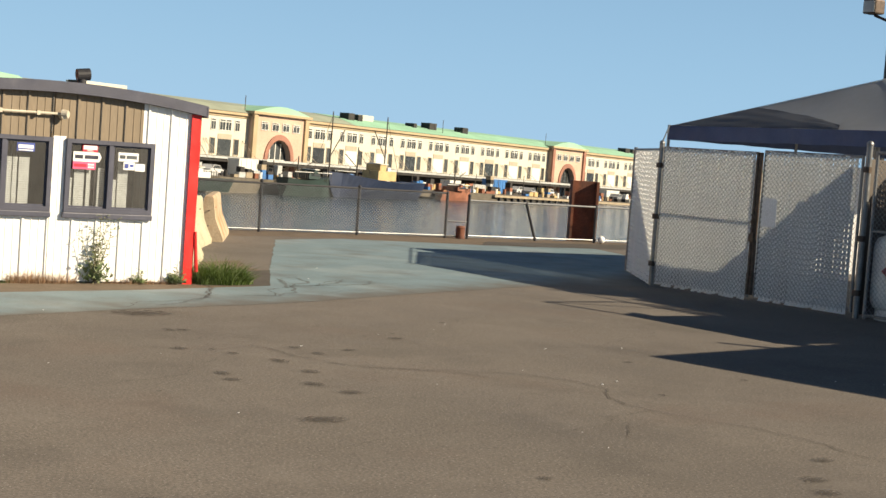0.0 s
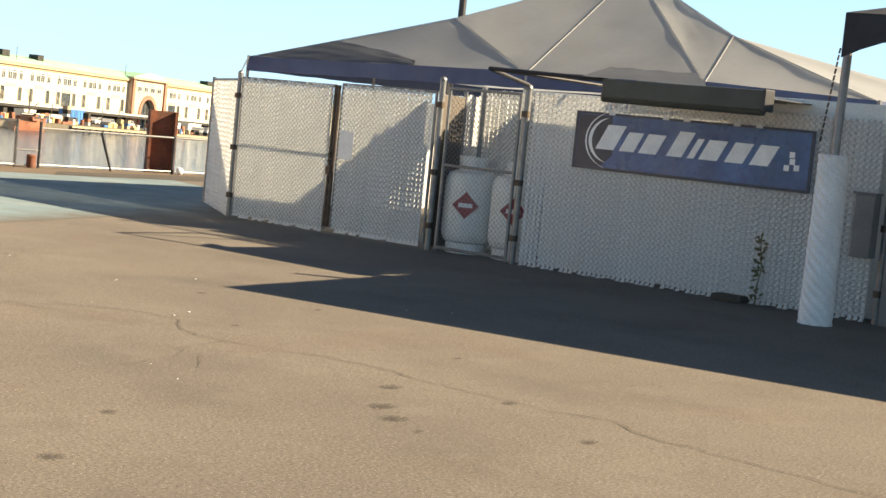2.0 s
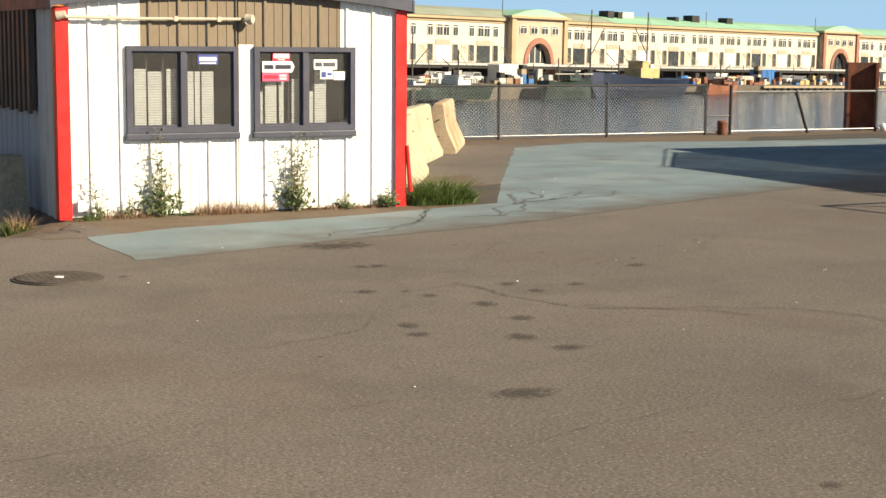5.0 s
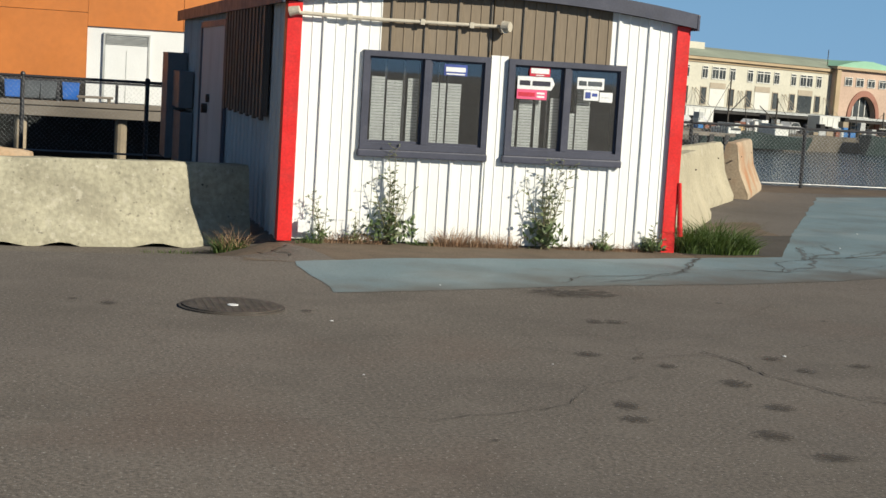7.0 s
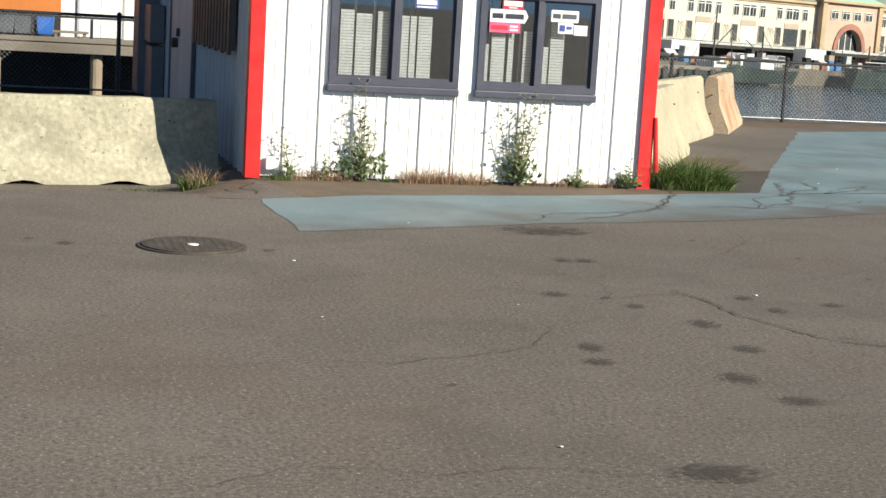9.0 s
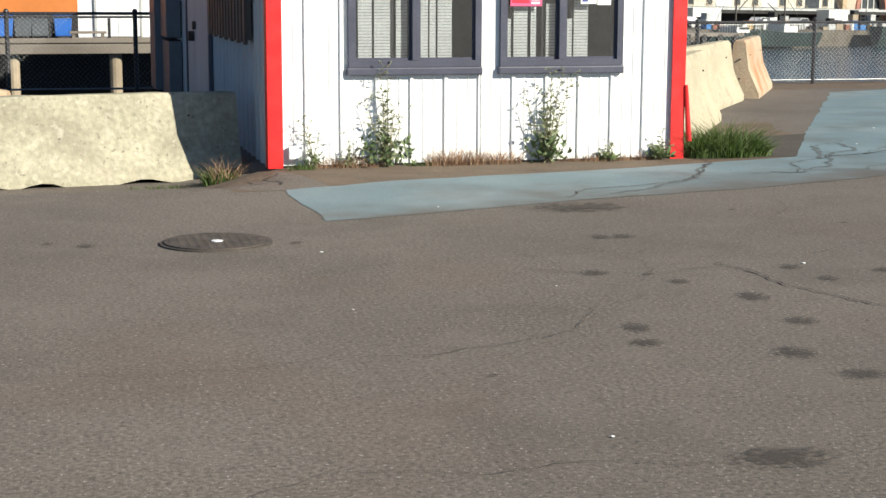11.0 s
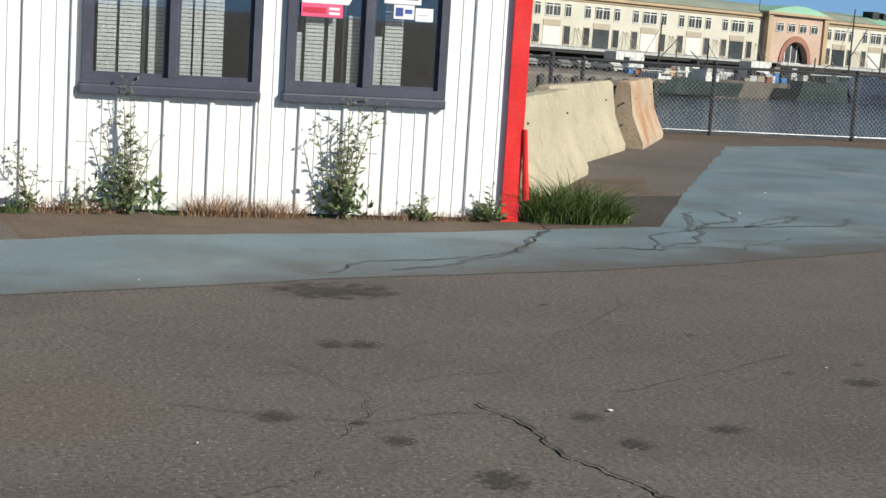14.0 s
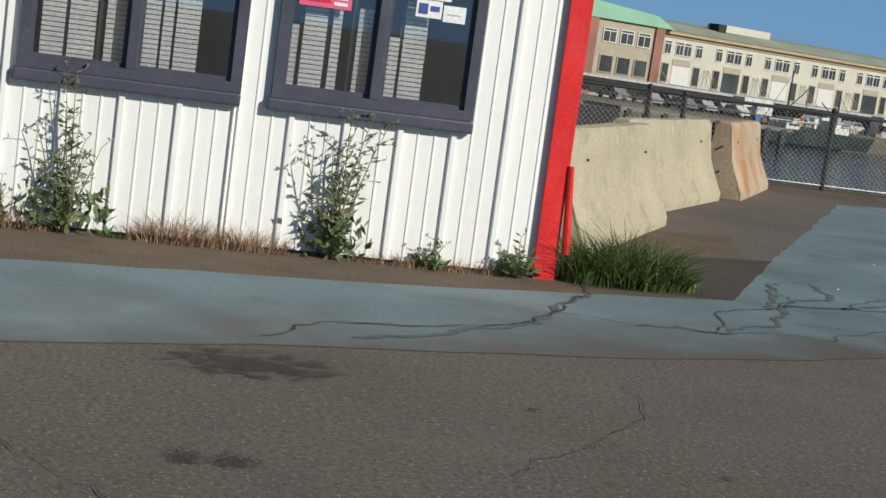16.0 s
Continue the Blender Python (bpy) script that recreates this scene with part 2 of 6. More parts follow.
cream_stucco = material("cream_stucco", (0.56, 0.535, 0.44), 0.85, scale=0.3, amount=0.07, fine=3, fine_amount=0.06)
brick_pink = material("pink_brick", (0.50, 0.365, 0.28), 0.9, scale=0.3, amount=0.1, fine=5, fine_amount=0.1)
brick_red = material("red_brick", (0.30, 0.145, 0.105), 0.9, scale=0.5, amount=0.15)
copper_green = material("copper_green", (0.26, 0.47, 0.33), 0.7, scale=0.2, amount=0.12)
roof_grey = material("roof_grey_green", (0.28, 0.31, 0.24), 0.85, scale=0.2, amount=0.15)
cornice_tan = material("cornice_tan", (0.42, 0.32, 0.20), 0.85, scale=0.5, amount=0.1)
far_glass = material("far_glass", (0.05, 0.055, 0.055), 0.25, scale=0.5, amount=0.3, per_object=0.35)
far_frame = material("far_frame", (0.66, 0.65, 0.60), 0.7, scale=1, amount=0.05)
far_panel = material("far_panel", (0.40, 0.34, 0.26), 0.8, scale=1, amount=0.1)
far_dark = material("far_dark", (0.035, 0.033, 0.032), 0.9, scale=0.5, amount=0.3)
quay_stone = material("quay_stone", (0.115, 0.10, 0.078), 0.95, scale=0.5, amount=0.3, fine=4, fine_amount=0.2)
boat_blue = material("boat_blue", (0.020, 0.032, 0.068), 0.5, scale=0.6, amount=0.2)
boat_green = material("boat_green", (0.03, 0.05, 0.045), 0.5, scale=0.6, amount=0.25)
boat_white = material("boat_white", (0.66, 0.66, 0.62), 0.5, scale=0.8, amount=0.1)
boat_cabin = material("boat_cabin", (0.50, 0.36, 0.17), 0.6, scale=0.8, amount=0.15)
boat_rust = material("boat_rust", (0.25, 0.10, 0.06), 0.8, scale=0.6, amount=0.3)
mast_dark = material("mast_dark", (0.06, 0.05, 0.04), 0.7)
container_blue = material("container_blue", (0.04, 0.16, 0.40), 0.5, scale=0.5, amount=0.15)
car_paint = material("car_paint", (0.42, 0.42, 0.42), 0.35, scale=1, amount=0.1, per_object=0.7)
orange_panel = material("orange_panel", (0.53, 0.175, 0.035), 0.55, scale=0.6, amount=0.10, fine=6, fine_amount=0.06, per_object=0.08)
white_wall = material("white_wall", (0.72, 0.73, 0.72), 0.7, scale=0.8, amount=0.06)
vent_grey = material("vent_grey", (0.42, 0.43, 0.42), 0.6)
deck_wood = material("deck_wood", (0.19, 0.165, 0.135), 0.9, scale=1.5, amount=0.25, stretch=(0.3, 1, 1))
pile_wood = material("pile_wood", (0.33, 0.27, 0.19), 0.95, scale=2, amount=0.25)
bin_blue = material("bin_blue", (0.03, 0.12, 0.42), 0.45)
bin_grey = material("bin_grey", (0.07, 0.08, 0.09), 0.5)
leaf_green = material("leaf_green", (0.058, 0.115, 0.026), 0.55, scale=5, amount=0.35)
weed_green = material("weed_green", (0.22, 0.25, 0.14), 0.6, scale=9, amount=0.35)
basal_green = material("basal_green", (0.105, 0.150, 0.055), 0.6, scale=9, amount=0.35)
grass_green = material("grass_green", (0.092, 0.135, 0.038), 0.55, scale=9, amount=0.4)
dry_grass = material("dry_grass", (0.30, 0.19, 0.115), 0.8, scale=9, amount=0.35)
stem_brown = material("stem_brown", (0.17, 0.15, 0.08), 0.8)


def wear_edge(m, worn, a, b, width):
    """Paint that is worn away towards the line from a to b, over about that width."""
    nt = m.node_tree
    tc, dot, n = nt.nodes.new("ShaderNodeTexCoord"), nt.nodes.new("ShaderNodeVectorMath"), nt.nodes.new("ShaderNodeTexNoise")
    away = Vector((a[1] - b[1], b[0] - a[0], 0)).normalized()
    dot.operation = "DOT_PRODUCT"
    dot.inputs[1].default_value = away
    nt.links.new(tc.outputs["Object"], dot.inputs[0])
    n.inputs["Scale"].default_value, n.inputs["Detail"].default_value = 2.2, 6
    nt.links.new(tc.outputs["Object"], n.inputs["Vector"])
    near, add, r = nt.nodes.new("ShaderNodeMath"), nt.nodes.new("ShaderNodeMath"), nt.nodes.new("ShaderNodeMapRange")
    near.operation, add.operation = "SUBTRACT", "MULTIPLY_ADD"
    nt.links.new(dot.outputs["Value"], near.inputs[0])
    near.inputs[1].default_value = away.dot(Vector((*a, 0)))
    nt.links.new(n.outputs["Fac"], add.inputs[0])
    add.inputs[1].default_value = width * 1.2
    nt.links.new(near.outputs[0], add.inputs[2])
    r.interpolation_type = "SMOOTHSTEP"
    r.inputs["From Min"].default_value, r.inputs["From Max"].default_value = width * 0.45, width * 1.7
    r.inputs["To Min"].default_value, r.inputs["To Max"].default_value = 1.0, 0.0
    nt.links.new(add.outputs[0], r.inputs["Value"])
    bsdf, mix = nt.nodes["Principled BSDF"], nt.nodes.new("ShaderNodeMix")
    mix.data_type = "RGBA"
    old = bsdf.inputs["Base Color"].links[0].from_socket
    nt.links.new(old, mix.inputs["A"])
    mix.inputs["B"].default_value = (*worn, 1)
    nt.links.new(r.outputs[0], mix.inputs["Factor"])
    nt.links.new(mix.outputs["Result"], bsdf.inputs["Base Color"])


wear_edge(blue_paint, (0.105, 0.097, 0.084), (2.3, -2.62), (9.6, 0.25), 1.0)


def glass_material():
    m = bpy.data.materials.new("window_glass")
    m.use_nodes = True
    nt = m.node_tree
    nt.nodes.remove(nt.nodes["Principled BSDF"])
    clear, gloss = nt.nodes.new("ShaderNodeBsdfTransparent"), nt.nodes.new("ShaderNodeBsdfGlossy")
    clear.inputs[0].default_value = (0.93, 0.95, 0.95, 1)
    gloss.inputs["Roughness"].default_value = 0.02
    fres, mix = nt.nodes.new("ShaderNodeFresnel"), nt.nodes.new("ShaderNodeMixShader")
    fres.inputs[0].default_value = 2.2
    nt.links.new(fres.outputs[0], mix.inputs[0])
    nt.links.new(clear.outputs[0], mix.inputs[1])
    nt.links.new(gloss.outputs[0], mix.inputs[2])
    nt.links.new(mix.outputs[0], nt.nodes["Material Output"].inputs[0])
    return m


def slat_material():
    """White plastic that lets some of the sun through."""
    m = material("white_slat", (0.88, 0.88, 0.88), 0.5, scale=3, amount=0.06, fine=25, fine_amount=0.06, stretch=(1, 1, 0.2))
    nt = m.node_tree
    lets, mix = nt.nodes.new("ShaderNodeBsdfTranslucent"), nt.nodes.new("ShaderNodeMixShader")
    lets.inputs[0].default_value = (0.84, 0.85, 0.84, 1)
    mix.inputs[0].default_value = 0.34
    nt.links.new(nt.nodes["Principled BSDF"].outputs[0], mix.inputs[1])
    nt.links.new(lets.outputs[0], mix.inputs[2])
    nt.links.new(mix.outputs[0], nt.nodes["Material Output"].inputs[0])
    return m


def water_material():
    m = bpy.data.materials.new("harbour_water")
    m.use_nodes = True
    nt = m.node_tree
    b = nt.nodes["Principled BSDF"]
    b.inputs["Base Color"].default_value = (0.035, 0.05, 0.065, 1)
    b.inputs["Roughness"].default_value = 0.12
    b.inputs["IOR"].default_value = 1.33
    tc, mp = nt.nodes.new("ShaderNodeTexCoord"), nt.nodes.new("ShaderNodeMapping")
    mp.inputs["Scale"].default_value = (0.6, 1.6, 1)
    n, bump = nt.nodes.new("ShaderNodeTexNoise"), nt.nodes.new("ShaderNodeBump")
    n.inputs["Scale"].default_value, n.inputs["Detail"].default_value = 1.3, 5
    bump.inputs["Strength"].default_value, bump.inputs["Distance"].default_value = 0.9, 0.25
    nt.links.new(tc.outputs["Object"], mp.inputs[0])
    nt.links.new(mp.outputs[0], n.inputs["Vector"])
    nt.links.new(n.outputs["Fac"], bump.inputs["Height"])
    nt.links.new(bump.outputs[0], b.inputs["Normal"])
    return m


def stain_material():
    """A soft-edged oily stain, fading out by its own outline."""
    m = bpy.data.materials.new("oil_stain")
    m.use_nodes = True
    nt = m.node_tree
    b = nt.nodes["Principled BSDF"]
    b.inputs["Base Color"].default_value = (0.06, 0.05, 0.042, 1)
    b.inputs["Roughness"].default_value = 0.85
    tc, grad, n = nt.nodes.new("ShaderNodeTexCoord"), nt.nodes.new("ShaderNodeTexGradient"), nt.nodes.new("ShaderNodeTexNoise")
    grad.gradient_type = "SPHERICAL"
    n.inputs["Scale"].default_value, n.inputs["Detail"].default_value = 4.0, 8
    info, add = nt.nodes.new("ShaderNodeObjectInfo"), nt.nodes.new("ShaderNodeVectorMath")
    nt.links.new(tc.outputs["Object"], add.inputs[0])
    nt.links.new(info.outputs["Location"], add.inputs[1])
    nt.links.new(add.outputs[0], n.inputs["Vector"])
    nt.links.new(tc.outputs["Object"], grad.inputs[0])
    r = nt.nodes.new("ShaderNodeMath")
    r.operation = "MULTIPLY_ADD"
    nt.links.new(n.outputs["Fac"], r.inputs[0])
    r.inputs[1].default_value = 4.0
    r.inputs[2].default_value = -1.95
    s = nt.nodes.new("ShaderNodeMath")
    nt.links.new(grad.outputs["Fac"], s.inputs[0])
    nt.links.new(r.outputs[0], s.inputs[1])
    k = nt.nodes.new("ShaderNodeMapRange")
    k.inputs["From Min"].default_value, k.inputs["From Max"].default_value = 0.12, 0.7
    k.inputs["To Max"].default_value = 0.55
    nt.links.new(s.outputs[0], k.inputs["Value"])
    edge = nt.nodes.new("ShaderNodeMath")
    edge.operation = "MULTIPLY"
    e2 = nt.nodes.new("ShaderNodeMapRange")
    e2.inputs["From Max"].default_value = 0.25
    nt.links.new(grad.outputs["Fac"], e2.inputs["Value"])
    nt.links.new(k.outputs[0], edge.inputs[0])
    nt.links.new(e2.outputs[0], edge.inputs[1])
    clear, mix = nt.nodes.new("ShaderNodeBsdfTransparent"), nt.nodes.new("ShaderNodeMixShader")
    nt.links.new(edge.outputs[0], mix.inputs[0])
    nt.links.new(clear.outputs[0], mix.inputs[1])
    nt.links.new(b.outputs[0], mix.inputs[2])
    nt.links.new(mix.outputs[0], nt.nodes["Material Output"].inputs[0])
    return m




def lets_light(m, colour, share):
    """Lets a share of the light through a thin cloth."""
    nt = m.node_tree
    lets, mix = nt.nodes.new("ShaderNodeBsdfTranslucent"), nt.nodes.new("ShaderNodeMixShader")
    lets.inputs[0].default_value = (*colour, 1)
    mix.inputs[0].default_value = share
    nt.links.new(nt.nodes["Principled BSDF"].outputs[0], mix.inputs[1])
    nt.links.new(lets.outputs[0], mix.inputs[2])
    nt.links.new(mix.outputs[0], nt.nodes["Material Output"].inputs[0])


lets_light(tent_grey, (0.48, 0.54, 0.62), 0.37)
lets_light(leaf_green, (0.10, 0.17, 0.03), 0.3)
lets_light(grass_green, (0.12, 0.20, 0.04), 0.3)
lets_light(weed_green, (0.16, 0.20, 0.09), 0.25)
glass, slat_white, water_mat, oil = glass_material(), slat_material(), water_material(), stain_material()


# ---- ground, water ----
def ease(v):
    v = min(max(v, 0.0), 1.0)
    return v * v * (3 - 2 * v)


def ground_z(x, y):
    """The yard is flat but for a shallow dip by the side of the shed."""
    return -0.17 * ease((0.15 - x) / 0.9) * ease((y + 1.5) / 1.7) + 0.30 * ease((-2.6 - x) / 3.2) * ease((y - 0.2) / 1.0)


QUAY = 10.45


def build_ground():
    xs = [-900, -300, -100, -40, -16] + [-10 + 0.25 * i for i in range(57)] + [5, 8, 12, 18, 26, 40, 80, 300, 900]
    ys = [-900, -300, -100, -40, -18, -8, -4, -2.5] + [-1.75 + 0.25 * i for i in range(16)] + [3, 5, 8, QUAY]
    bm = bmesh.new()
    grid = [[bm.verts.new((x, y, ground_z(x, y))) for y in ys] for x in xs]
    for i in range(len(xs) - 1):
        for j in range(len(ys) - 1):
            bm.faces.new((grid[i][j], grid[i + 1][j], grid[i + 1][j + 1], grid[i][j + 1]))
    for i in range(len(xs) - 1):       # the quay's edge drops to the water
        a, b = grid[i][-1], grid[i + 1][-1]
        c, d = bm.verts.new((a.co.x, QUAY, -7)), bm.verts.new((b.co.x, QUAY, -7))
        bm.faces.new((a, b, d, c))
    return tagged(part("ground", bm, asphalt), "worn brown asphalt yard with fine cracks", "ground", kind="structure")


ground = build_ground()
tagged(part("water", soup([(-2500, QUAY - 0.3, -5.6), (2500, QUAY - 0.3, -5.6), (2500, 3000, -5.6), (-2500, 3000, -5.6)], [(0, 1, 2, 3)]), water_mat),
       "rippled dark blue harbour water", "water", kind="structure")


def flat(name, outline, lift, mat, label, category, rough_edge=0.03, step=0.25, parent=None):
    """A thin sheet of paint or dirt on the ground, with a slightly uneven outline."""
    pts = []
    rnd = random.Random(len(outline) * 7 + int(lift * 1e4))
    for (x0, y0), (x1, y1) in zip(outline, outline[1:] + outline[:1]):
        n = max(1, int(math.hypot(x1 - x0, y1 - y0) / step))
        for i in range(n):
            pts.append((x0 + (x1 - x0) * i / n + rnd.uniform(-1, 1) * rough_edge, y0 + (y1 - y0) * i / n + rnd.uniform(-1, 1) * rough_edge))
    bm = bmesh.new()
    bm.faces.new([bm.verts.new((x, y, ground_z(x, y) + lift)) for x, y in pts])
    bmesh.ops.triangulate(bm, faces=bm.faces)
    ob = part(name, bm, mat, parent)
    return tagged(ob, label, category, kind="structure") if category else ob


flat("dirt_strip", [(-0.5, -1.5), (0.0, -1.5), (4.75, -0.22), (5.6, 1.5), (6.2, 3.4), (4.9, 2.9), (3.7, 1.0), (3.7, 0.06), (-0.05, 0.06), (-0.6, 0.0)], 0.0015,
     dirt, "strip of brown dirt along the shed", "dirt strip", 0.05)
flat("dark_patch", [(3.75, -0.15), (4.78, -0.12), (5.95, 1.95), (5.05, 1.65), (4.3, 0.9)], 0.0035, dark_asphalt, "dark damp asphalt beside the blue paint", "asphalt patch", 0.008)
flat("dark_patch", [(14.6, 8.22), (17.0, 8.12), (21, 8.1), (21, 9.6), (18, 9.5), (15.4, 9.2)], 0.0065, dark_asphalt, "dark weedy asphalt near the quay fence", "asphalt patch", 0.06)
flat("quay_dirt", [(8.2, 8.6), (11.0, 8.95), (14.6, 8.3), (17.0, 8.15), (30, 8.0), (30, QUAY), (6.5, QUAY)], 0.0015, dirt,
     "brown dirt along the quay edge", "dirt strip", 0.08)
flat("road_marking", [(-0.13, -1.45), (0.8, -1.08), (1.6, -0.92), (2.5, -0.76), (3.76, -0.43), (4.76, -0.13), (6.2, 2.40), (9.45, 7.95), (11.4, 8.75), (14.4, 8.15), (17.5, 8.1),
                      (16, 3.4), (12.3, 0.4), (9.6, 0.3), (6.4, -0.95), (4.5, -1.75), (3.7, -2.04), (2.87, -2.24), (1.75, -2.52), (0.75, -2.86), (-0.1, -3.09)], 0.003, blue_paint,
     "faded blue paint on the asphalt", "ground paint", 0.02)


def crack(points, width, seed, lift=0.008, mat=None):
    rnd = random.Random(seed)
    line = [Vector((x, y, 0)) for x, y in points]
    for _ in range(4):
        fine = [line[0]]
        for a, b in zip(line, line[1:]):
            side = Vector((-(b - a).y, (b - a).x, 0))
            fine += [(a + b) / 2 + side * rnd.uniform(-0.14, 0.14), b]
        line = fine
    bm, prev = bmesh.new(), None
    for i, p in enumerate(line):
        q = line[min(i + 1, len(line) - 1)] - line[max(i - 1, 0)]
        side = Vector((-q.y, q.x, 0)).normalized() * width * rnd.uniform(0.25, 1.0) / 2
        z = Vector((0, 0, ground_z(p.x, p.y) + lift))
        now = (bm.verts.new(p + side + z), bm.verts.new(p - side + z))
        if prev:
            bm.faces.new((prev[0], prev[1], now[1], now[0]))
        prev = now
    return part("crack", bm, mat or crack_tar, ground)


for k, (pts, w) in enumerate([
        ([(1.72, -5.15), (1.79, -5.4), (1.86, -5.98), (1.92, -6.28), (2.1, -6.53), (2.45, -6.7), (2.9, -7.2)], 0.022),
        ([(1.76, -5.3), (1.2, -5.4), (0.6, -5.1)], 0.008),
        ([(2.1, -6.4), (3.6, -7.85), (3.2, -8.85), (3.55, -10.3), (3.45, -11.3), (3.37, -12.9), (3.3, -13.6), (2.9, -15)], 0.016),
        ([(3.2, -8.85), (2.6, -9.0), (2.2, -9.7)], 0.010),
        ([(1.8, -2.35), (2.87, -1.7), (3.4, -1.1), (3.8, -0.45), (3.85, -0.1)], 0.024),
        ([(3.4, -1.1), (4.19, -1.29), (5.06, -0.15), (5.5, -0.08), (6.4, 0.7)], 0.018),
        ([(4.19, -1.29), (4.9, -1.2), (5.6, -0.6), (6.6, -0.4)], 0.014),
        ([(5.06, -0.15), (5.3, 0.6), (5.9, 1.1)], 0.012),
        ([(4.6, -0.7), (5.3, -0.9), (6.0, -0.9)], 0.010),
        ([(0.0, -0.3), (-0.15, -0.7), (-0.1, -1.1)], 0.03), ([(-0.05, -0.3), (-0.3, -0.55), (-0.25, -0.9)], 0.02),
        ([(0.35, -0.6), (0.6, -0.95), (0.62, -1.1)], 0.014),
        ([(-3.5, -7.2), (-1.2, -7.0), (0.4, -6.6), (1.0, -5.9)], 0.007), ([(2.4, -4.1), (3.0, -3.4), (3.3, -2.6)], 0.006),
        ([(-0.6, -5.0), (0.4, -4.6), (1.6, -4.8), (2.5, -4.4)], 0.006), ([(2.3, -5.0), (3.4, -4.4), (4.6, -4.3), (6.0, -3.2)], 0.007),
        ([(-2.5, -8.8), (-1.0, -8.4), (0.2, -8.6)], 0.006), ([(0.3, -3.6), (0.9, -4.1), (1.3, -4.9), (1.1, -5.6)], 0.006),
        ([(5.6, -5.6), (6.9, -5.0), (8.0, -3.9)], 0.008), ([(-0.2, -9.6), (0.9, -9.2), (1.9, -9.4), (2.7, -9.0)], 0.006)]):
    crack(pts, w * 0.75, 50 + k)


damp = material("damp_crack", (0.105, 0.122, 0.126), 0.8, scale=5, amount=0.2)
for k, pts in enumerate([[(2.2, -2.2), (2.87, -1.72), (3.4, -1.12), (3.78, -0.5)], [(4.0, -1.2), (4.25, -1.28), (5.06, -0.2), (5.5, -0.05), (6.4, 0.72)],
                         [(4.9, -0.35), (5.2, 0.25), (5.45, 0.75)], [(5.06, -0.2), (5.6, 0.3), (5.75, 0.9)], [(5.5, -0.05), (6.2, 0.1), (6.8, 0.6)]]):
    crack(pts, 0.06, 90 + k, 0.0055, damp)


def stain(x, y, rx, ry, turn=0.0):
    bm = bmesh.new()
    bmesh.ops.create_circle(bm, cap_ends=True, segments=20, radius=1.0)
    ob = part("stain", bm, oil, ground)
    ob.matrix_world = pose(x, y, ground_z(x, y) + 0.009, 0, 0, turn) @ Matrix.Diagonal((rx, ry, 1, 1))
    return ob


for x, y, rx, ry in [(1.71, -2.87, 0.40, 0.28), (1.50, -6.09, 0.10, 0.13), (1.46, -6.67, 0.10, 0.10), (1.14, -7.25, 0.11, 0.13), (0.95, -5.30, 0.09, 0.10),
                     (1.41, -4.14, 0.07, 0.10), (1.55, -4.15, 0.09, 0.09), (0.67, -6.63, 0.08, 0.12), (0.60, -6.93, 0.09, 0.10), (2.07, -5.37, 0.08, 0.08),
                     (2.53, -5.57, 0.09, 0.07), (1.30, -5.63, 0.07, 0.08), (2.21, -11.44, 0.12, 0.10), (2.44, -11.14, 0.13, 0.10), (3.03, -10.7, 0.11, 0.08),
                     (1.23, -7.65, 0.13, 0.10), (-0.23, -11.32, 0.09, 0.08), (-1.73, -10.4, 0.12, 0.10), (0.4, -8.6, 0.22, 0.14), (3.5, -4.9, 0.11, 0.09)]:
    stain(x, y, rx, ry)
rnd = random.Random(5)
for k in range(26):
    x, y = rnd.uniform(-3.5, 5.5), rnd.uniform(-13, -3.2)
    r = rnd.uniform(0.03, 0.08)
    stain(x, y, r, r * rnd.uniform(0.7, 1.3))
chip_mesh = None
for k in range(22):
    x, y = rnd.uniform(-3, 7), rnd.uniform(-13, -2.5)
    if k < 6:
        x, y = [(3.73, -7.7), (4.0, -7.58), (2.19, -5.28), (-0.35, -4.3), (5.9, 0.8), (7.0, 2.4)][k]
    if chip_mesh is None:
        bm = bmesh.new()
        bmesh.ops.create_icosphere(bm, subdivisions=1, radius=0.016)
        chip = part("paper_scrap", bm, paper_white, ground)
        chip_mesh = chip.data
    else:
        chip = new("paper_scrap", chip_mesh)
        chip.parent = ground
    s = rnd.uniform(0.25, 0.45) if k > 5 else 0.62
    chip.matrix_world = pose(x, y, ground_z(x, y) + 0.006, 0, 0, rnd.uniform(0, 180)) @ Matrix.Diagonal((s * 1.4, s, s * 0.4, 1))


def manhole(x, y):
    t = thing("manhole_cover", "rusty round iron manhole cover in asphalt", "manhole cover", at=pose(x, y, ground_z(x, y)))
    part("rim", tube(blank(), (0, 0, -0.01), (0, 0, 0.010), 0.335, 40), manhole_iron, t)
    part("lid", tube(blank(), (0, 0, 0), (0, 0, 0.018), 0.31, 40), manhole_iron, t)
    bm = bmesh.new()
    for i in range(-5, 6):
        for j in range(-5, 6):
            if math.hypot(i, j) * 0.052 < 0.28:
                box(bm, i * 0.052 - 0.015, i * 0.052 + 0.015, j * 0.052 - 0.015, j * 0.052 + 0.015, 0.017, 0.020)
    tagged(part("tread", bm, manhole_iron, t), kind="stuff")
    part("pick_hole", tube(blank(), (0.0, -0.04, 0.02), (0.0, -0.04, 0.025), 0.035, 12), paper_white, t)


manhole(-0.90, -3.82)


# ---- the shed ----
SHED_W, SHED_D = 3.66, 9.9
W1, W2, WZ = (0.648, 1.812), (1.982, 3.105), (0.842, 1.708)


def eave(x):
    return 2.235 - 0.15 * ((x - 1.83) / 1.93) ** 2


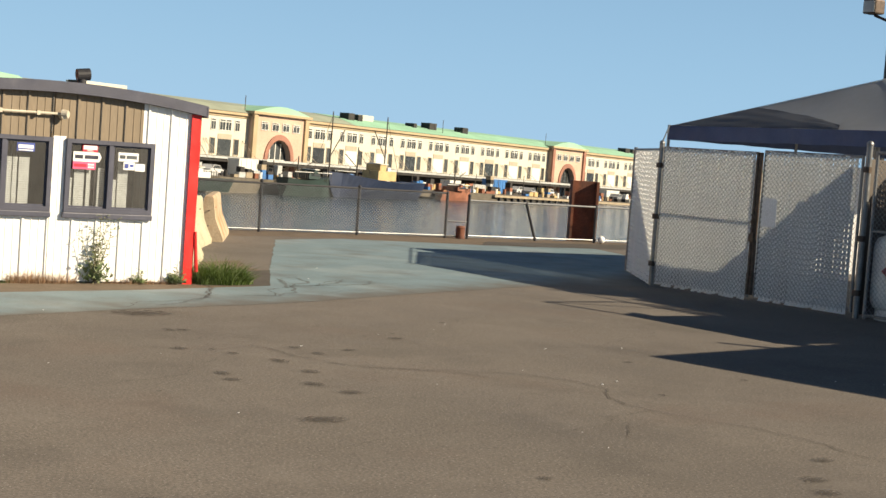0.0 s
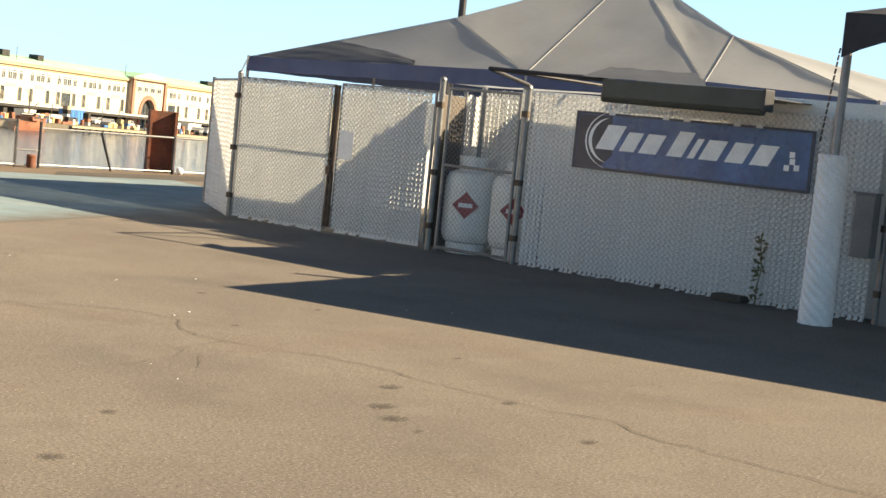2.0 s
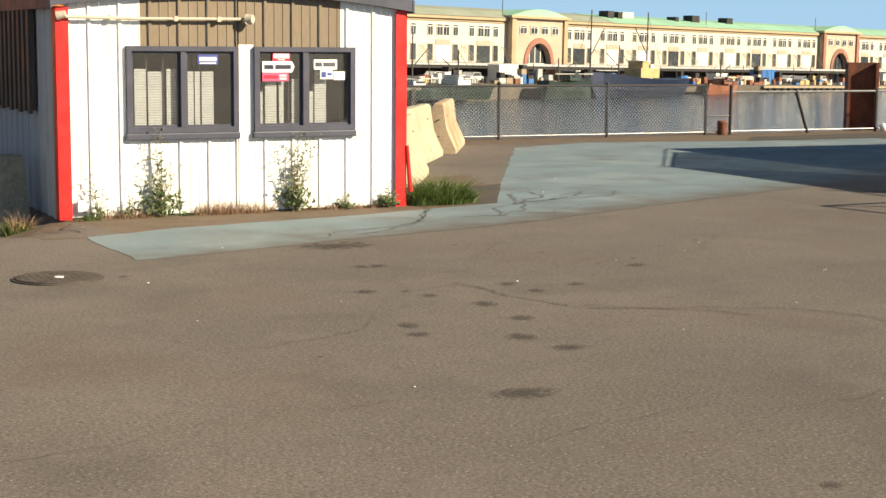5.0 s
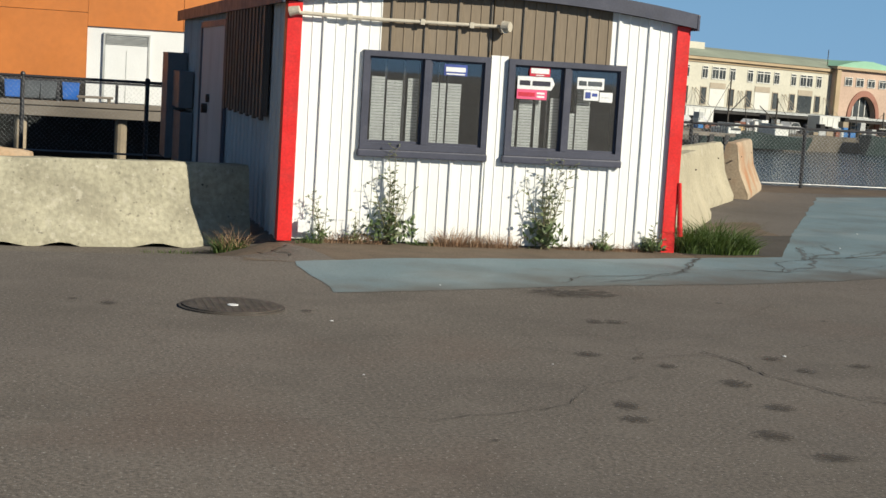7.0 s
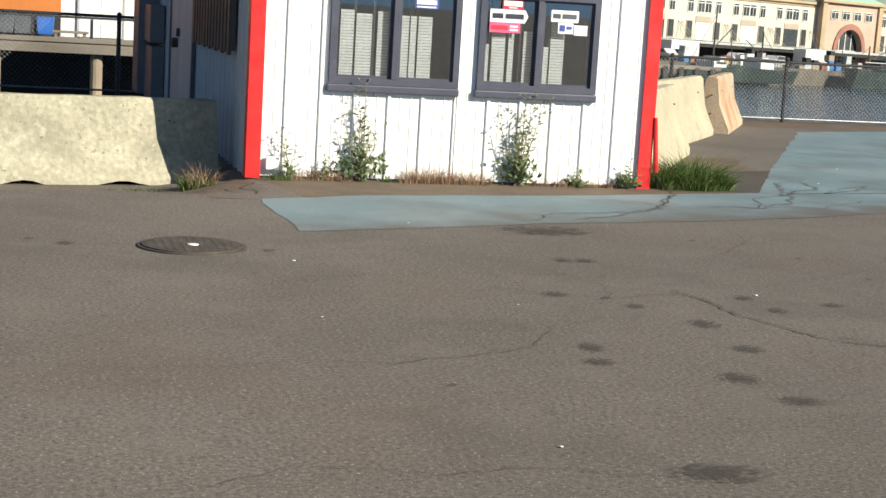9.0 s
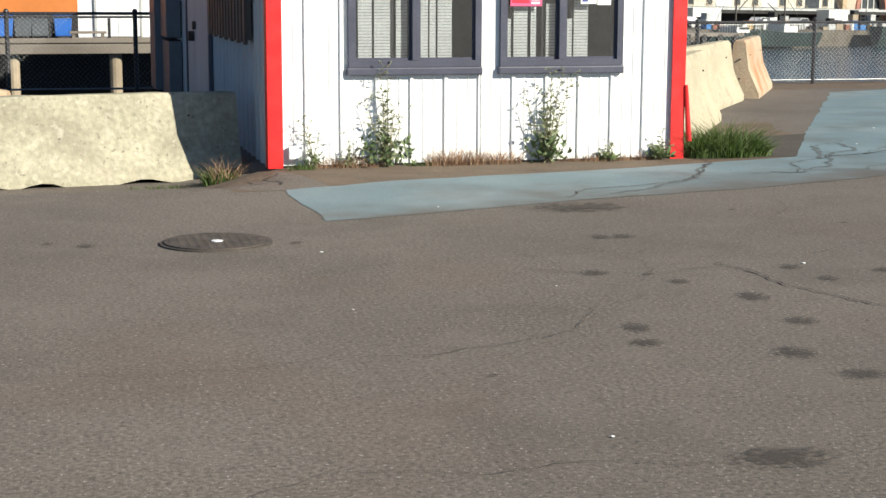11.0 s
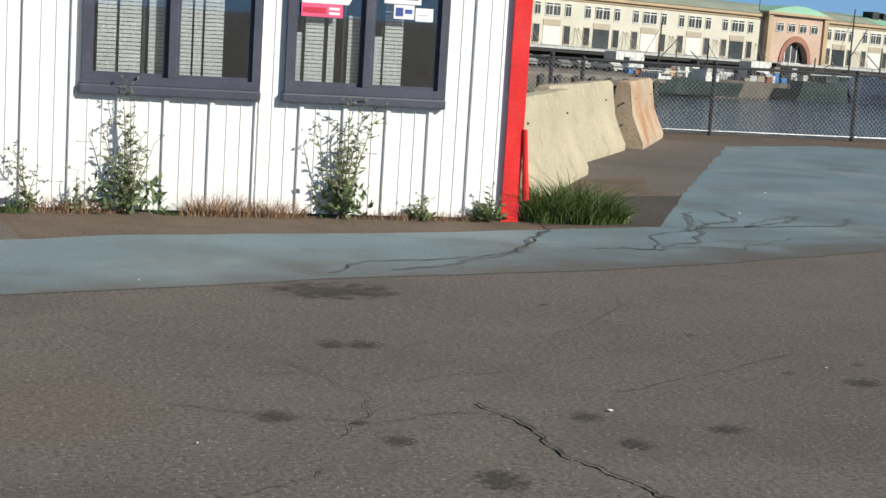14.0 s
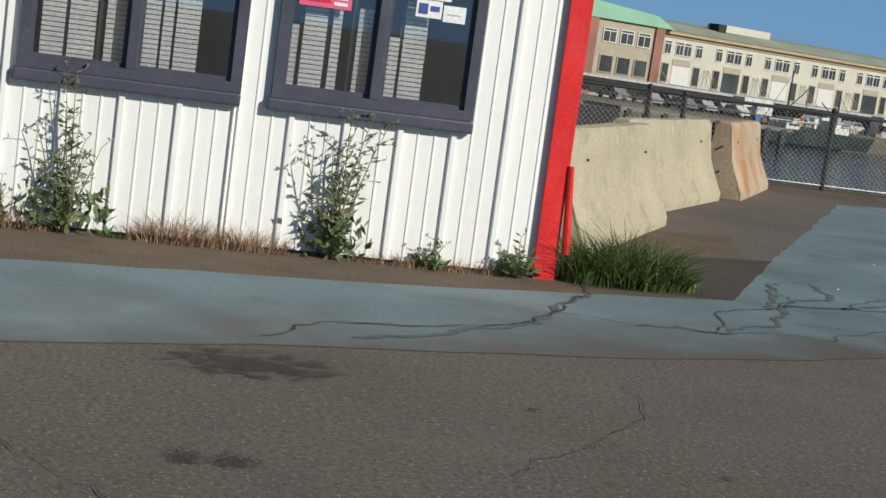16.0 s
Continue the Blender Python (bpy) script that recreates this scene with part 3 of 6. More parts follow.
def ribs(length, origin=0.0, pitch=0.3032):
    """The profile of ribbed sheet along its length: (distance, how far it stands out). The ribs stand at 0.292 m and on from there."""
    out = [(0.0, 0.0)]
    k = math.floor((origin - 0.292) / pitch)
    while 0.292 + pitch * k < origin + length + 0.1:
        u = 0.292 + pitch * k - origin
        for a, h in ((-0.022, 0), (-0.014, 0.020), (0.012, 0.020), (0.020, 0), (0.096, 0), (0.100, 0.006), (0.108, 0.006), (0.113, 0),
                     (0.190, 0), (0.194, 0.006), (0.202, 0.006), (0.207, 0)):
            if 0.001 < u + a < length - 0.001:
                out.append((u + a, h))
        k += 1
    out.append((length, 0.0))
    return out


def sheet(x0, x1, z0, z1, mat, parent, name, face="front", y=0.0):
    """A ribbed sheet that covers a wall from x0 to x1; z1 may be a function of x."""
    bm, prev = bmesh.new(), None
    for u, h in ribs(x1 - x0, x0):
        top = z1(x0 + u) if callable(z1) else z1
        if face == "front":
            p = [(x0 + u, y - h, z0), (x0 + u, y - h, top)]
        else:
            p = [(y + (h if face == "right" else -h), x0 + u, z0), (y + (h if face == "right" else -h), x0 + u, top)]
        now = [bm.verts.new(q) for q in p]
        if prev:
            bm.faces.new((prev[0], now[0], now[1], prev[1]))
        prev = now
    return part(name, bm, mat, parent)


def build_window(parent, x0, x1, blinds, bars):
    z0, z1 = WZ
    win = part("window", blank(), navy_metal, parent, "navy metal sliding window")
    bm = grille(blank(), (x0, x0 + 0.055, x1 - 0.055, x1), (z0, z0 + 0.055, z1 - 0.05, z1), {(1, 1)}, -0.045, 0.05)
    part("window_frame", bm, navy_metal, win)
    part("window_sill", box(blank(), x0 - 0.018, x1 + 0.008, -0.060, -0.001, z0 - 0.070, z0 - 0.002, 0.012), navy_metal, win)
    mid = (x0 + x1) / 2 + 0.0
    part("mullion", box(blank(), mid - 0.028, mid + 0.028, -0.036, 0.03, z0 + 0.055, z1 - 0.05, 0.004), navy_metal, win)
    for a, b, y in ((x0 + 0.055, mid - 0.028, 0.012), (mid + 0.028, x1 - 0.055, -0.008)):
        bm = grille(blank(), (a, a + 0.02, b - 0.02, b), (z0 + 0.055, z0 + 0.078, z1 - 0.07, z1 - 0.05), {(1, 1)}, y - 0.008, y + 0.012)
        part("sash", bm, navy_metal, win)
        pane = part("pane", box(blank(), a + 0.02, b - 0.02, y, y + 0.004, z0 + 0.078, z1 - 0.07), glass, win, "reflecting window glass")
        pane.visible_shadow = False
    for a, b, c, d, y in blinds:
        bm = bmesh.new()
        z = c
        while z < d:
            box(bm, a, b, y, y + 0.004, z, z + 0.021)
            z += 0.026
        for u in (a + 0.04, b - 0.04):
            box(bm, u - 0.003, u + 0.003, y + 0.006, y + 0.009, c, d)
        part("blind", bm, blind_white, win, "white slatted blind")
    for x in bars:
        part("window_bar", box(blank(), x - 0.010, x + 0.010, 0.075, 0.09, z0 + 0.02, z1 - 0.02), black_post, win)
    return win


def build_shed():
    s = thing("shed", "white ribbed metal shed with red corner trim", "shed", at=pose(0, 0, 0))
    (a, b), (c, d), (z0, z1) = W1, W2, WZ
    # front wall, with the two openings left free
    zb = 0.02
    sheet(0.05, a, zb, eave, white_siding, s, "front_panel")
    sheet(a, b, zb, z0, white_siding, s, "front_panel")
    sheet(b, c, zb, lambda x: z1 + 0.02, white_siding, s, "front_panel")
    sheet(c, d, zb, z0, white_siding, s, "front_panel")
    sheet(d, SHED_W - 0.05, zb, eave, white_siding, s, "front_panel")
    sheet(a, 0.80, z1, eave, white_siding, s, "front_panel")
    sheet(2.95, d, z1, eave, white_siding, s, "front_panel")
    sheet(0.80, b, z1, eave, brown_siding, s, "brown_panel")
    sheet(b, c, z1 + 0.02, eave, brown_siding, s, "brown_panel")
    sheet(c, 2.95, z1, eave, brown_siding, s, "brown_panel")
    # thin dark strips that draw the shadow beside each rib of the brown panels
    for k in range(2, 9):
        x = 0.292 + 0.3032 * k
        if 0.82 < x < 2.93:
            part("gap_strip", box(blank(), x - 0.021, x - 0.004, -0.014, -0.002, (z1 + 0.03) if not b - 0.02 < x < c + 0.02 else z1 + 0.05, eave(x) - 0.002), shade_grey, s)
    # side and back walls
    sheet(0.05, SHED_D, zb - 0.19, 2.09, shaded_siding, s, "side_wall", "left", y=0.0)
    sheet(0.05, SHED_D, zb, 2.09, white_siding, s, "side_wall", "right", y=SHED_W)
    part("back_wall", box(blank(), 0.03, SHED_W - 0.03, SHED_D - 0.05, SHED_D, -0.17, 2.09), white_siding, s)
    # inner lining, its grey standing in for the dim room and pane reflections
    part("floor_slab", box(blank(), 0.03, SHED_W - 0.03, 0.03, SHED_D - 0.06, -0.2, 0.05), shade_grey, s)
    part("inner_wall", box(blank(), 0.06, SHED_W - 0.06, 1.6, 1.65, 0.05, 2.05), shade_grey, s)
    # roof: bowed sheet with a navy fascia
    bm = bmesh.new()
    top, low = [], []
    n = 24
    for i in range(n + 1):
        x = -0.10 + (SHED_W + 0.20) * i / n
        top.append((x, eave(x) + 0.13))
        low.append((x, eave(x) - 0.0))
    prism(bm, top + low[::-1], "y", -0.10, -0.075)
    part("fascia", bm, navy_metal, s, "dark navy metal fascia")
    bm = bmesh.new()
    prism(bm, [(x, z - 0.01) for x, z in top] + [(x, z - 0.045) for x, z in top[::-1]], "y", -0.075, SHED_D + 0.1)
    part("roof", bm, roof_metal, s)
    for x0, x1 in ((-0.105, -0.08), (SHED_W + 0.08, SHED_W + 0.105)):
        part("side_fascia", box(blank(), x0, x1, -0.105, SHED_D + 0.1, eave(x0) - 0.02, eave(x0) + 0.125, 0.006), navy_metal, s)
    # corner trim
    for x0, x1 in ((-0.045, 0.085), (SHED_W - 0.085, SHED_W + 0.045)):
        bm = bmesh.new()
        box(bm, x0, x1, -0.042, -0.03, 0.0, eave(x0) - 0.01, 0.004)
        box(bm, x0 if x0 < 1 else x1 - 0.012, x0 + 0.012 if x0 < 1 else x1, -0.03, 0.10, 0.0, eave(x0) - 0.01, 0.004)
        part("corner_trim", bm, red_paint, s, "bright red metal corner trim")
    bm = bmesh.new()
    tube(bm, (SHED_W + 0.05, -0.045, 0.66), (SHED_W + 0.085, -0.06, 0.16), 0.018, 10, 0.026)
    part("bent_trim", bm, red_paint, s, "bent loose end of red trim")
    # windows, with what hangs behind them
    build_window(s, a, b, [(0.75, 0.87, 0.86, 1.46, 0.06), (0.89, 1.03, 0.86, 1.45, 0.06), (1.08, 1.18, 0.86, 1.47, 0.06), (1.265, 1.36, 0.86, 1.45, 0.05), (1.375, 1.43, 0.86, 1.44, 0.06), (1.445, 1.57, 0.86, 1.44, 0.05)],
                 (0.88, 1.05, 1.19, 1.368, 1.437))
    build_window(s, c, d, [(2.04, 2.10, 0.86, 1.24, 0.05), (2.125, 2.25, 0.86, 1.34, 0.05), (2.28, 2.33, 0.86, 1.36, 0.05), (2.42, 2.53, 0.86, 1.36, 0.05), (2.59, 2.66, 0.86, 1.24, 0.05), (2.68, 2.81, 0.86, 1.46, 0.06)],
                 (2.112, 2.265, 2.40, 2.67))
    # conduit and knob lamp
    bm = bmesh.new()
    tube(bm, (0.02, -0.07, 1.985), (0.8, -0.055, 1.975), 0.017)
    tube(bm, (0.8, -0.055, 1.975), (1.88, -0.055, 1.985), 0.016)
    for x in (0.5, 1.15, 1.6):
        box(bm, x - 0.02, x + 0.02, -0.075, -0.02, 1.955, 2.005)
    part("conduit", bm, conduit, s, "cream painted conduit pipe")
    bm = bmesh.new()
    tube(bm, (-0.03, -0.05, 1.99), (0.05, -0.085, 2.01), 0.045, 12, 0.035)
    part("junction_box", bm, conduit, s)
    bm = bmesh.new()
    tube(bm, (1.90, -0.02, 1.965), (1.90, -0.11, 1.965), 0.04, 14)
    tube(bm, (1.89, -0.07, 1.985), (1.94, -0.12, 1.985), 0.055, 14, 0.045)
    part("wall_lamp", bm, conduit, s, "small cream outdoor wall lamp")
    # outlet box at the foot
    part("outlet_box", box(blank(), 0.13, 0.24, -0.075, -0.025, 0.08, 0.19, 0.006), paper_white, s)
    # roof vent
    bm = bmesh.new()
    tube(bm, (2.55, 1.0, 2.3), (2.55, 1.0, 2.46), 0.055, 16)
    tube(bm, (2.48, 1.0, 2.49), (2.64, 0.98, 2.51), 0.075, 16)
    part("roof_vent", bm, black_post, s, "dark elbow vent pipe")
    # things on the side wall
    part("shutter", box(blank(), -0.06, -0.03, 1.0, 4.1, 1.04, 2.07), shutter_paint, s, "dark corrugated shutter")
    bm = bmesh.new()
    for i in range(13):
        box(bm, -0.09, -0.06, 1.02 + i * 0.24, 1.14 + i * 0.24, 1.0 + 0.02 * (i % 2), 2.07)
    part("shutter_ribs", bm, shutter_paint, s)
    bm = bmesh.new()
    box(bm, -0.05, -0.03, 4.3, 6.8, -0.1, 1.93)
    door = part("door", bm, shaded_siding, s, "plain white side door")
    bm = bmesh.new()
    for y0, y1, za, zc in ((4.22, 4.3, -0.15, 2.0), (6.8, 6.88, -0.15, 2.0), (4.3, 6.8, 1.93, 2.0)):
        box(bm, -0.07, -0.03, y0, y1, za, zc)
    part("door_frame", bm, roof_metal, door)
    part("door_knob", tube(blank(), (-0.05, 6.0, 0.93), (-0.12, 6.0, 0.93), 0.06, 12), iron, door)
    part("door_lock", tube(blank(), (-0.05, 5.8, 1.06), (-0.09, 5.8, 1.06), 0.05, 12), iron, door)
    for y0, y1, za, zc, out in ((8.0, 9.6, 0.85, 1.35, 0.22), (9.0, 10.4, 0.1, 1.6, 0.30), (7.9, 9.0, 0.05, 0.8, 0.20)):
        part("meter_box", box(blank(), -out, -0.028, y0, min(y1, SHED_D), za, zc, 0.01), grey_box, s, "grey electric meter box")
    return s


shed = build_shed()


def window_sign(name, x0, x1, z0, z1, mat, bars, label, tip=False):
    """A campaign card stuck inside the glass; its writing is plain bars."""
    t = thing(name, label, "sign", at=pose((x0 + x1) / 2, -0.0135, z0))
    w, h = (x1 - x0) / 2, z1 - z0
    outline = [(-w, 0), (w - (0.03 if tip else 0), 0)] + ([(w, h / 2)] if tip else []) + [(w - (0.03 if tip else 0), h), (-w, h)]
    part("card", prism(blank(), outline, "y", 0.0, 0.002), mat, t)
    for a, b, c, d, m in bars:
        part("bar", box(blank(), -w + a * 2 * w, -w + b * 2 * w, -0.003, -0.0005, c * h, d * h), m, t)
    t.parent = None
    return t


window_sign("window_sign", 1.385, 1.60, 1.525, 1.625, ink_blue, [(0.08, 0.92, 0.35, 0.75, paper_white), (0.1, 0.9, 0.08, 0.2, paper_white)], "small blue and white card inside the window")
window_sign("window_sign", 2.185, 2.38, 1.565, 1.65, paper_red, [(0.06, 0.94, 0.3, 0.85, paper_white), (0.3, 0.7, 0.08, 0.18, paper_white)], "red card with white bar inside the window")
window_sign("window_sign", 2.075, 2.43, 1.445, 1.56, paper_white, [(0.06, 0.34, 0.3, 0.68, ink), (0.4, 0.88, 0.3, 0.68, ink)], "white arrow card with black bars inside window", True)
window_sign("window_sign", 2.075, 2.36, 1.355, 1.444, paper_pink, [(0.05, 0.6, 0.3, 0.7, paper_red), (0.66, 0.92, 0.2, 0.4, paper_white), (0.66, 0.92, 0.55, 0.75, paper_white)], "pink and red card inside the window")
window_sign("window_sign", 2.645, 2.905, 1.475, 1.58, paper_white, [(0.06, 0.34, 0.3, 0.7, bin_grey), (0.4, 0.92, 0.3, 0.7, bin_grey)], "white card with grey bars inside the window")
window_sign("window_sign", 2.715, 2.86, 1.375, 1.47, paper_white, [(0.1, 0.45, 0.2, 0.8, ink_blue), (0.55, 0.9, 0.4, 0.7, ink_blue)], "small white and blue card inside the window")
window_sign("window_sign", 2.868, 2.995, 1.365, 1.455, paper_white, [(0.2, 0.8, 0.45, 0.5, vent_grey)], "small blank white card inside the window")


# ---- concrete barriers ----
def barrier(p, q, height, mat, label, seed, base=0.0, half=0.29, chipped=0.0, tilt=0.0):
    """A road barrier from p to q with the sloped foot, rounded top and chipped edges."""
    p, q = Vector((*p, base)), Vector((*q, base + tilt))
    length = (q - p).length
    k = height / 0.81
    prof = [(half, 0), (half, 0.075 * k), (half * 0.9, 0.13 * k), (0.185, 0.30 * k), (0.135, 0.42 * k), (0.105, 0.62 * k), (0.085, 0.78 * k), (0.06, 0.81 * k)]
    prof = prof + [(-u, z) for u, z in prof[::-1]]
    n = max(8, int(length / 0.09))
    bm = bmesh.new()
    rings = []
    for i in range(n + 1):
        u = length * i / n
        ring = []
        for j, (v, z) in enumerate(prof):
            if chipped and z < 0.01:
                z += max(0.0, noise.noise((u * 2.3 + seed, 0.0, j * 0.02)) + 0.05) * chipped
            d = noise.noise_vector((u * 3 + seed, v * 6, z * 6)) * 0.012
            if 0 < i < n and 0.0 < z:
                ring.append(bm.verts.new((u + d.x * 0.3, v + d.y, z + d.z)))
            else:
                ring.append(bm.verts.new((u + d.x * (2.0 if i in (0, n) else 0), v * (0.985 if i in (0, n) else 1), z * (0.988 if i in (0, n) else 1))))
        rings.append(ring)
    for a, b in zip(rings, rings[1:]):
        for j in range(len(prof)):
            bm.faces.new((a[j], b[j], b[(j + 1) % len(prof)], a[(j + 1) % len(prof)]))
    bm.faces.new(rings[0])
    bm.faces.new(rings[-1])
    t = thing("concrete_barrier", label, "barrier", "concrete barriers",
              at=Matrix.Translation(p) @ (q - p).to_track_quat("X", "Z").to_matrix().to_4x4())
    part("body", bm, mat, t, smooth=True)
    for u in (0.02, length - 0.02):
        for z in (0.28, 0.55):
            part("hook", tube(blank(), (u - 0.05, -0.02, z * k), (u + 0.05, 0.02, z * k), 0.012, 8), iron, t, "rusty iron hook")
    for u in (length * 0.16, length * 0.84):
        bm = bmesh.new()
        tube(bm, (u, -0.122, 0.60 * k), (u, 0.122, 0.60 * k), 0.009, 8)
        part("lifting_hole", bm, crack_tar, t)
    return t


barrier((-2.93, 0.57), (-0.20, 0.99), 0.76, rough_concrete, "weathered grey concrete barrier with chipped bottom edge", 1, -0.168, chipped=0.12)
barrier((-5.2, 1.75), (-2.2, 1.10), 0.80, concrete_tan, "tan concrete road barrier behind a grey one", 5, 0.06, tilt=-0.24)
barrier((3.98, 1.20), (5.51, 3.80), 0.81, concrete, "pale concrete barrier beside the shed", 11)
barrier((5.46, 4.28), (7.25, 6.89), 0.81, concrete, "pale concrete barrier in a row", 17)
barrier((7.56, 7.08), (8.86, 9.30), 0.80, concrete_rust, "rust-stained concrete barrier at the row's end", 23)


# ---- plants ----
def leaf(bm, at, along, length, width, rnd):
    side = along.cross(Vector((rnd.uniform(-1, 1), rnd.uniform(-1, 1), rnd.uniform(-0.3, 1)))).normalized() * width
    a, b, c, d = at, at + along * length * 0.5 + side, at + along * length, at + along * length * 0.5 - side
    vs = [bm.verts.new(v) for v in (a, b, c, d)]
    bm.faces.new(vs)


def weed(x, y, height, spread, stems, seed, label, leaf_size=0.05, top_bare=0.5, lean=0.0):
    rnd = random.Random(seed)
    t = thing("weed", label, "weed", "weeds along the shed", at=pose(x, y, ground_z(x, y)))
    stem_bm, leaf_bm, low_bm = bmesh.new(), bmesh.new(), bmesh.new()
    for k in range(stems):
        h = height * rnd.uniform(0.45, 1.0) if k else height
        ang, out = rnd.uniform(0, 2 * math.pi), spread * rnd.uniform(0.2, 1.0)
        p, top = Vector((rnd.uniform(-0.05, 0.05), rnd.uniform(-0.04, 0.04), 0)), None
        tip = Vector((math.cos(ang) * out + lean * h, -abs(math.sin(ang)) * out * 0.15, h))
        steps = max(6, int(h / 0.05))
        for i in range(steps):
            f = (i + 1) / steps
            q = tip * f + Vector((math.sin(f * 5 + k) * 0.012, math.cos(f * 4 + k) * 0.012, 0))
            q.xy = q.xy * (0.75 + 0.25 * f)
            tube(stem_bm, p, q, 0.005 * (1.15 - f) + 0.001, 5, caps=False)
            crowd = 4 if f < 0.35 else (3 if f < 0.6 else 2)
            for _ in range(crowd):
                a = rnd.uniform(0, 2 * math.pi)
                d = Vector((math.cos(a), math.sin(a), rnd.uniform(0.0, 0.9))).normalized()
                s = leaf_size * (1.35 - f * top_bare * 1.6) * rnd.uniform(0.6, 1.2)
                leaf(leaf_bm, q, d, max(s, 0.012) * 1.5, max(s, 0.012) * 0.21, rnd)
                if f > 0.45 and rnd.random() < 0.4:
                    r = q + d * rnd.uniform(0.03, 0.09)
                    tube(stem_bm, q, r, 0.0016, 4, caps=False)
                    for _ in range(4):
                        leaf(leaf_bm, r, Vector((rnd.uniform(-1, 1), rnd.uniform(-1, 1), rnd.uniform(-0.2, 1))).normalized(), 0.028, 0.006, rnd)
            p = q
    for _ in range(int(70 * spread / 0.15)):
        a, r = rnd.uniform(0, 2 * math.pi), spread * 0.85 * math.sqrt(rnd.random())
        base = Vector((math.cos(a) * r, math.sin(a) * r * 0.55, rnd.uniform(0.0, height * 0.28)))
        leaf(low_bm, base, Vector((rnd.uniform(-1, 1), rnd.uniform(-1, 1), rnd.uniform(0.1, 1.2))).normalized(), leaf_size * 1.5, leaf_size * 0.27, rnd)
    part("stem", stem_bm, stem_brown, t)
    part("leaves", leaf_bm, weed_green, t)
    part("basal_leaves", low_bm, basal_green, t, "dark green leaves at the foot")
    return t


weed(0.96, -0.085, 0.85, 0.30, 8, 3, "tall green weed against the white wall")
weed(2.40, -0.085, 0.82, 0.25, 9, 8, "tall leafy weed under the window")
weed(0.33, -0.10, 0.42, 0.12, 4, 12, "thin low weed by the shed corner", 0.035)
weed(3.45, -0.09, 0.24, 0.12, 5, 15, "low broad-leaved weed beside the red trim", 0.055)
weed(0.62, -0.10, 0.28, 0.09, 3, 18, "thin low weed by the shed corner", 0.03)
weed(2.95, -0.10, 0.17, 0.10, 3, 21, "low broad-leaved weed along the wall", 0.045)


def tuft(x, y, rx, ry, height, blades, mat, seed, label, width=0.006, bend=0.6):
    rnd = random.Random(seed)
    bm = bmesh.new()
    for _ in range(blades):
        a, r = rnd.uniform(0, 2 * math.pi), math.sqrt(rnd.random())
        p = Vector((math.cos(a) * r * rx, math.sin(a) * r * ry, -0.01))
        h = height * rnd.uniform(0.45, 1.0) * (1.1 - 0.5 * r)
        out = Vector((math.cos(a) * 0.6 + rnd.uniform(-1, 1), math.sin(a) * 0.6 + rnd.uniform(-1, 1), 0)) * bend * h
        side = Vector((rnd.uniform(-1, 1), rnd.uniform(-1, 1), 0)).normalized() * width
        prev = None
        for i in range(4):
            f = i / 3
            c = p + out * f * f + Vector((0, 0, h * (f - 0.28 * f * f * bend)))
            w = side * (1 - f * 0.9)
            now = (bm.verts.new(c - w), bm.verts.new(c + w))
            if prev:
                bm.faces.new((prev[0], prev[1], now[1], now[0]))
            prev = now
    ob = part("grass_tuft", bm, mat)
    ob.matrix_world = pose(x, y, ground_z(x, y))
    return tagged(ob, label, "grass", "grass along the shed", kind="stuff")


tuft(4.18, 0.10, 0.36, 0.24, 0.46, 800, grass_green, 2, "thick green grass at the shed corner", 0.008, 0.65)
tuft(4.36, 0.12, 0.28, 0.20, 0.32, 420, grass_green, 4, "thick green grass at the shed corner", 0.009, 0.8)
tuft(3.92, 0.0, 0.18, 0.12, 0.46, 300, grass_green, 6, "thick green grass at the shed corner", 0.007)
tuft(1.55, -0.10, 0.26, 0.06, 0.27, 480, dry_grass, 31, "dry reddish grass along the wall", 0.003)
tuft(1.95, -0.10, 0.22, 0.05, 0.24, 300, dry_grass, 33, "dry reddish grass along the wall", 0.003)
tuft(2.85, -0.09, 0.35, 0.05, 0.15, 240, dry_grass, 35, "dry reddish grass along the wall", 0.003)
tuft(0.60, -0.10, 0.35, 0.05, 0.20, 300, dry_grass, 37, "dry reddish grass along the wall", 0.003)
tuft(3.25, -0.08, 0.2, 0.05, 0.14, 140, dry_grass, 39, "dry reddish grass along the wall", 0.003)
tuft(1.3, -0.09, 0.15, 0.05, 0.10, 100, grass_green, 40, "short green grass along the wall", 0.004)
tuft(-0.42, 0.10, 0.15, 0.12, 0.34, 150, dry_grass, 41, "dry grass beside the barrier's end", 0.004)
tuft(-0.45, 0.05, 0.16, 0.10, 0.24, 170, grass_green, 43, "green grass beside the barrier's end", 0.006)
tuft(-0.9, 0.2, 0.3, 0.05, 0.08, 90, grass_green, 45, "short green grass under the barrier", 0.005)
tuft(0.22, -0.16, 0.12, 0.06, 0.12, 90, grass_green, 47, "short green grass along the wall", 0.005)


